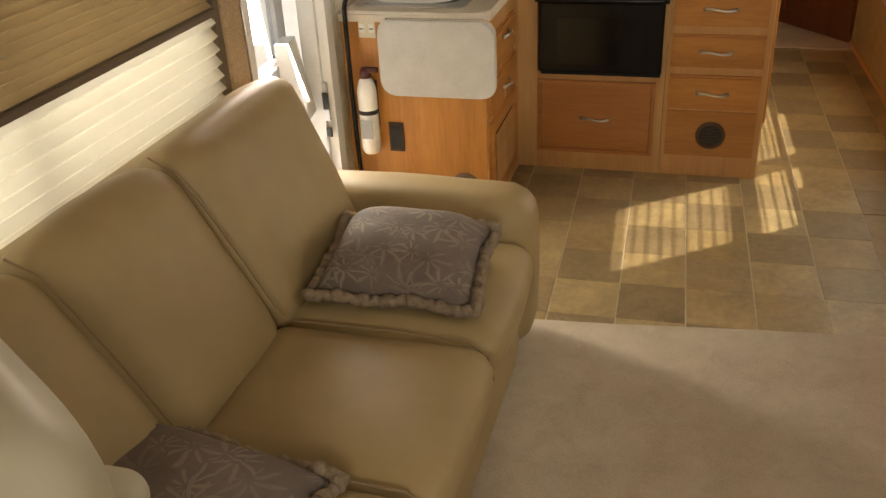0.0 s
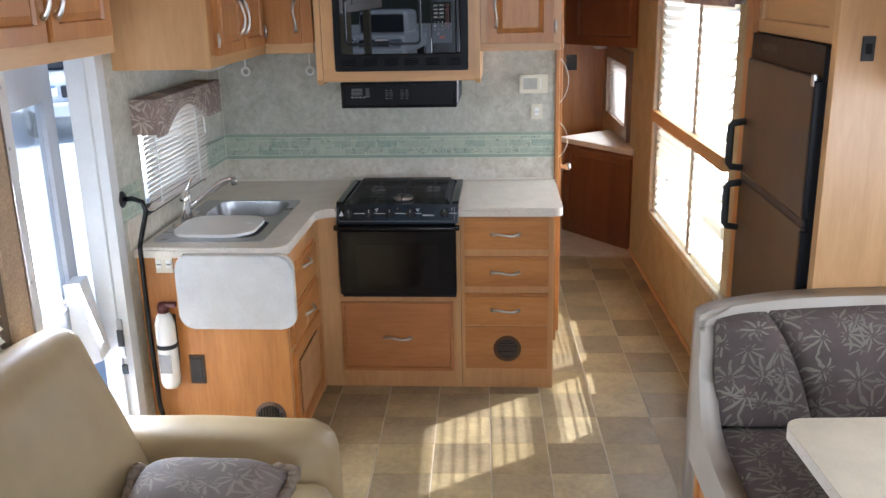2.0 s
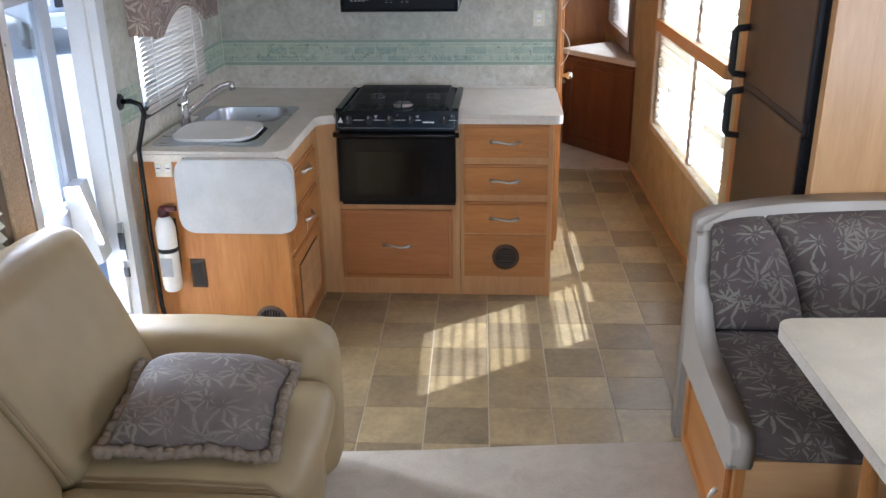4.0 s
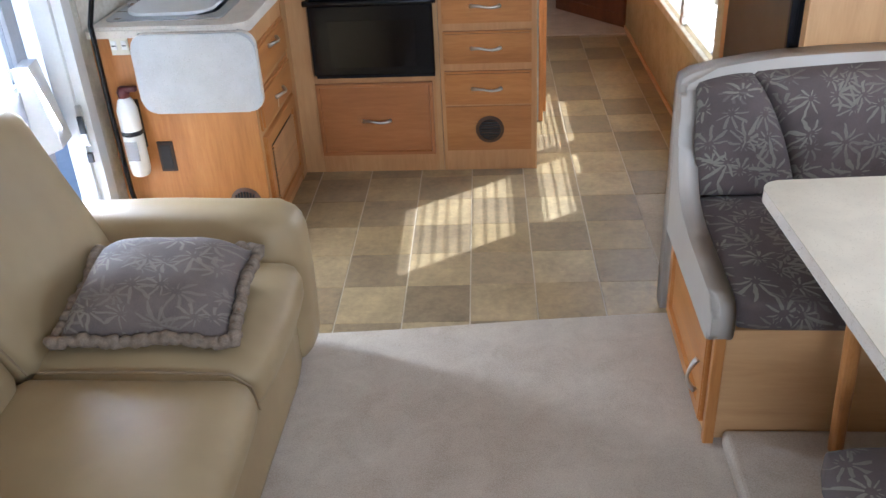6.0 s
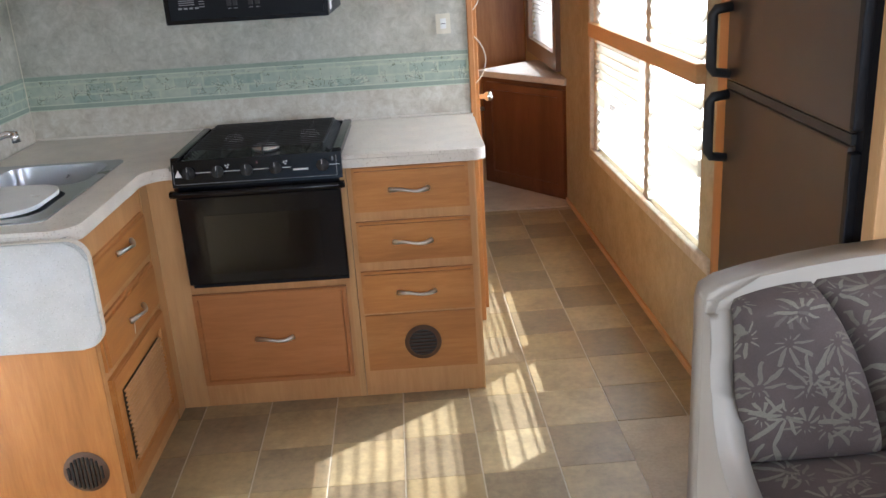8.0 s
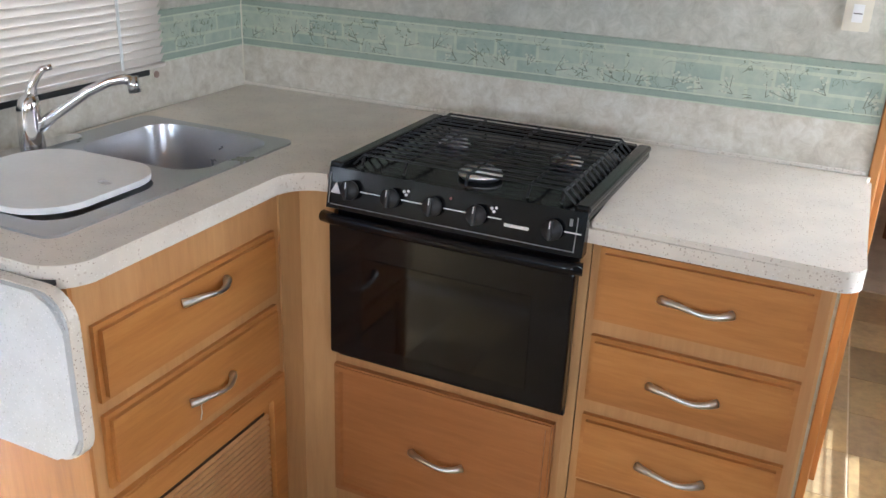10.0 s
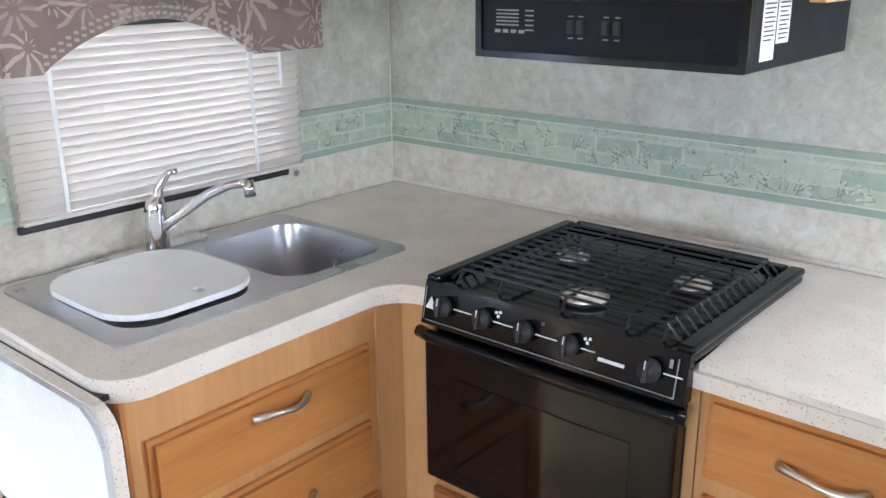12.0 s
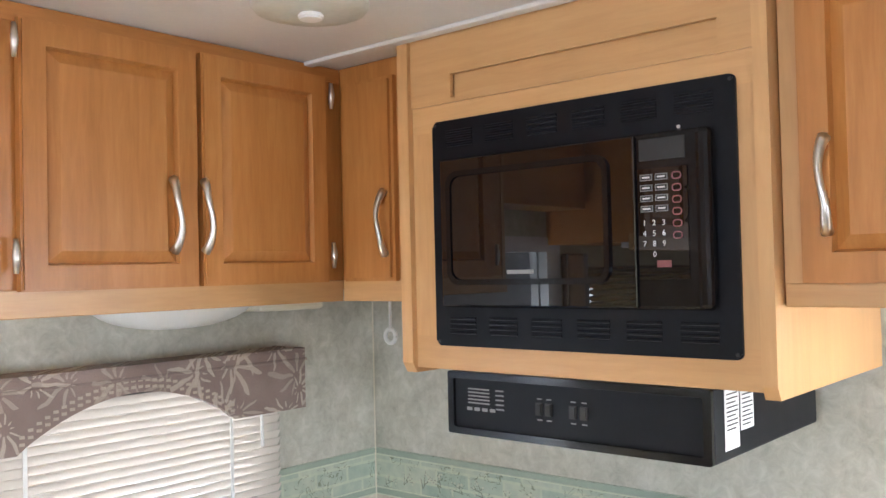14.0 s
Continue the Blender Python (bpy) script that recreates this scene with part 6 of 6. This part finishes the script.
valance("passage_valance", EAST @ front_mx(1.225), 3.60, 5.33, 1.775, 1.94, 0.085, 4.42, 5.16, 0.044, "taupe leaf-print valance over the passage window", valance_fabric)

# ---- rear end of the passage ----
DIAG = Matrix.Translation((0.73, 6.60, 0)) @ pose(0, 0, 0, 0, 0, -52.5)
rear = thing("rear_cabinet", (1.0, 6.4, 0), "red-brown cherry corner cabinet with a pale top", "cabinet")
L = 0.755
part("body", moved(box(0.0, L, 0.0, 0.5, 0.0, 0.71), DIAG), red_up, rear)
part("door", moved(raised(front_y(0.0), 0.05, L - 0.02, 0.05, 0.68, 0.018, 0.06, False), DIAG), red_up, rear)
part("top", moved(box(-0.02, L, -0.03, 0.5, 0.71, 0.75, 0.006), DIAG), counter_mat, rear)
part("knob", moved(disc((0.02, -0.018, 0.5), (0, -1, 0), 0.015, 0.02, 14, 0.004), DIAG), nickel, rear)
rup = thing("rear_wall_cabinet", (1.0, 6.4, 1.45), "red-brown cherry wall cabinet at the rear", "cabinet")
part("body", moved(box(0.0, L, 0.0, 0.4, 1.45, 2.033), DIAG), red_up, rup)
part("header", moved(box(-0.02, L, -0.022, -0.001, 1.945, 2.033, 0.003), DIAG), wood_x, rup, "honey maple header rail")
part("door", moved(raised(front_y(0.0), 0.10, L - 0.02, 1.47, 1.92, 0.018, 0.06), DIAG), red_up, rup)
rl = thing("puck_light", (0.9, 6.3, 1.43), "small white puck lamp under the rear cabinet", "lamp")
part("lens", moved(disc((0.25, 0.12, 1.45), (0, 0, -1), 0.05, 0.03, 20, 0.008), DIAG), lens_mat, rl)
window_unit("window_4", 1.295, 1.33, 6.25, 7.2, 0.86, 1.32, black_rubber, "small dark-framed rear window", (), EAST)
blind_r = thing("rear_blind", (1.2, 6.7, 0.86), "white mini-blind over the rear window", "blind")
for k in range(15):
    part("slat", moved(moved(box(-0.014, 0.014, 6.26, 7.19, -0.001, 0.001), pose(1.28, 0, 0.88 + k * 0.03, 0, -35)), EAST), slat_mat, blind_r)
structure("window_casing_4", moved(ring_plate(shifted(outline(1.13, 0.64, 0.004, 1), 6.725, 1.09), [shifted(outline(0.93, 0.44, 0.004, 1), 6.725, 1.09)], 0, 0.03), EAST @ front_mx(1.27)), wood("brown_casing", (0.16, 0.09, 0.05), (0.20, 0.12, 0.065), (0.24, 0.15, 0.085), 2), "brown wooden window casing", "trim")
for k, x in enumerate((0.70, 0.85)):
    r = thing("rear_switch", (x, 7.55, 1.2), "black switch plate on the rear wall", "switch", "rear switches")
    part("plate", slab(front_y(7.55), x - 0.045, x + 0.045, 1.17, 1.30, 0.008, 0.003), black_rubber, r)
rb = thing("wall_box", (0.72, 7.55, 1.4), "ivory control box on the rear wall", "control box")
part("case", slab(front_y(7.55), 0.62, 0.78, 1.36, 1.46, 0.03, 0.004), ivory_plastic, rb)

# ---- ceiling lamps ----
cl = thing("ceiling_light", (-0.50, 3.48, CEIL - 0.03), "round off-white ceiling light with a centre knob", "lamp")
part("rim", tube([(-0.50, 3.48, CEIL), (-0.50, 3.48, CEIL - 0.006), (-0.50, 3.48, CEIL - 0.014), (-0.50, 3.48, CEIL - 0.018)], [0.100, 0.100, 0.094, 0.06], 36), plain("aged_white_plastic", (0.60, 0.60, 0.52), 0.4), cl, smooth=True)
part("knob", disc((-0.50, 3.48, CEIL - 0.018), (0, 0, -1), 0.022, 0.010, 20, 0.003), white_plastic, cl)
ch = thing("rear_ceiling_light", (0.99, 5.6, 1.99), "white ceiling dome lamp in the passage", "lamp")
part("dome", tube([(0.99, 5.6, 2.036), (0.99, 5.6, 2.022), (0.99, 5.6, 2.016), (0.99, 5.6, 2.010), (0.99, 5.6, 1.995), (0.99, 5.6, 1.985)], [0.15, 0.15, 0.135, 0.075, 0.070, 0.03], 30), lens_mat, ch, smooth=True)

# ---- parked vehicles outside ----
car_dark = plain("dark_grey_plastic", (0.03, 0.03, 0.033), 0.5)
car_white = plain("white_car_paint", (0.72, 0.73, 0.74), 0.25, 0, 0.03)
car_glass = plain("dark_car_glass", (0.02, 0.025, 0.03), 0.08)


def pickup(at, turn, label):
    c = thing("pickup_truck", at, label, "car", "parked vehicles")
    m = pose(*at, 0, 0, turn)

    def add(name, bm, mat_, parent=None, smooth=False):
        return part(name, moved(bm, m), mat_, c if parent is None else parent, smooth=smooth)
    add("body", soft_box(-0.98, 0.98, -2.7, 2.7, 0.50, 1.20, 0.14), car_white, smooth=True)
    add("cab", soft_box(-0.85, 0.85, -0.9, 1.2, 1.10, 1.92, 0.2), car_white, smooth=True)
    add("windshield", moved(box(-0.74, 0.74, -0.02, 0.02, 0.0, 0.60, 0.01), pose(0, 1.22, 1.22, -14)), car_glass)
    add("grille", box(-0.50, 0.50, 2.66, 2.74, 0.82, 1.04, 0.03), car_dark)
    add("grille_bar", box(-0.30, 0.30, 2.73, 2.77, 0.90, 0.96, 0.01), chrome)
    add("bumper", box(-0.98, 0.98, 2.62, 2.84, 0.48, 0.74, 0.06), car_white)
    for s in (-1, 1):
        add("headlight", box(s * 0.74 - 0.18, s * 0.74 + 0.18, 2.60, 2.75, 0.84, 1.06, 0.05), chrome)
        for y in (-1.7, 1.75):
            w_ = add("wheel", disc((s * 0.72, y, 0.37), (s, 0, 0), 0.37, 0.24, 28, 0.05), black_rubber)
            add("rim", disc((s * 0.955, y, 0.37), (s, 0, 0), 0.2, 0.015, 20, 0.004), steel, w_)
    return c


pickup((-3.75, -24.0, -0.75), 4, "white pickup truck parked in front of the windshield")
# Made-up dark backdrop with an uneven top, seen only mirrored in the microwave door.
dark_screen = bmesh.new()
rng = random.Random(9)
tops = [(-70 + k * 2.0, 6.0 + 2.5 * noise.noise(Vector((k * 0.35, 0, 0))) + rng.uniform(-0.6, 0.6)) for k in range(71)]
prism([(-70, -0.75)] + tops + [(70, -0.75)], 3.0, front_y(-62), into=dark_screen)
structure("backdrop", dark_screen, mottled("dark_grey_green_backdrop", [(0.35, (0.035, 0.045, 0.03)), (0.65, (0.085, 0.10, 0.07))], 0.9, 0.9), "far dark backdrop added to darken the microwave door's reflection", "trees")
pickup((-9.2, 18.0, -0.75), -140, "white pickup truck parked in the bright yard")

# ---- floor tiles, one by one ----
pave = thing("tile_floor", (0.3, 4.0, 0), "tan and olive vinyl tile floor with pale joints", "floor", kind="structure")
PX, PY, GAP = 0.240, 0.2425, 0.0045
tile_mes = [mesh_of("tile", box(-PX / 2 + GAP / 2, PX / 2 - GAP / 2, -PY / 2 + 0.0004, PY / 2 - 0.0004, -0.012, 0.0, 0.0012, 1), k) for k in (tile_light, tile_dark)]
SK = Matrix.Translation((0.22, 2.9, 0)) @ pose(0, 0, 0, 0, 0, 1.6)
for i in range(-5, 6):
    for j in range(-3, 14):
        p = SK @ Vector(((i - 0.5) * PX, (j - 0.5) * PY, 0))
        if p.y < 2.22 or p.y > 5.95 or p.x > 1.36 or p.x < -1.12 or (p.x < 0.32 and p.y > 3.86) or (p.x > 1.0 and p.y < 3.4):
            continue
        ob = new("tile", tile_mes[(i + j) % 2 if (i * 7 + j * 3) % 11 else 0])
        ob.parent = pave
        ob.matrix_parent_inverse = Matrix.Translation(-HOME[pave.name])
        ob.matrix_basis = Matrix.Translation(p) @ pose(0, 0, 0, 0, 0, 1.6)
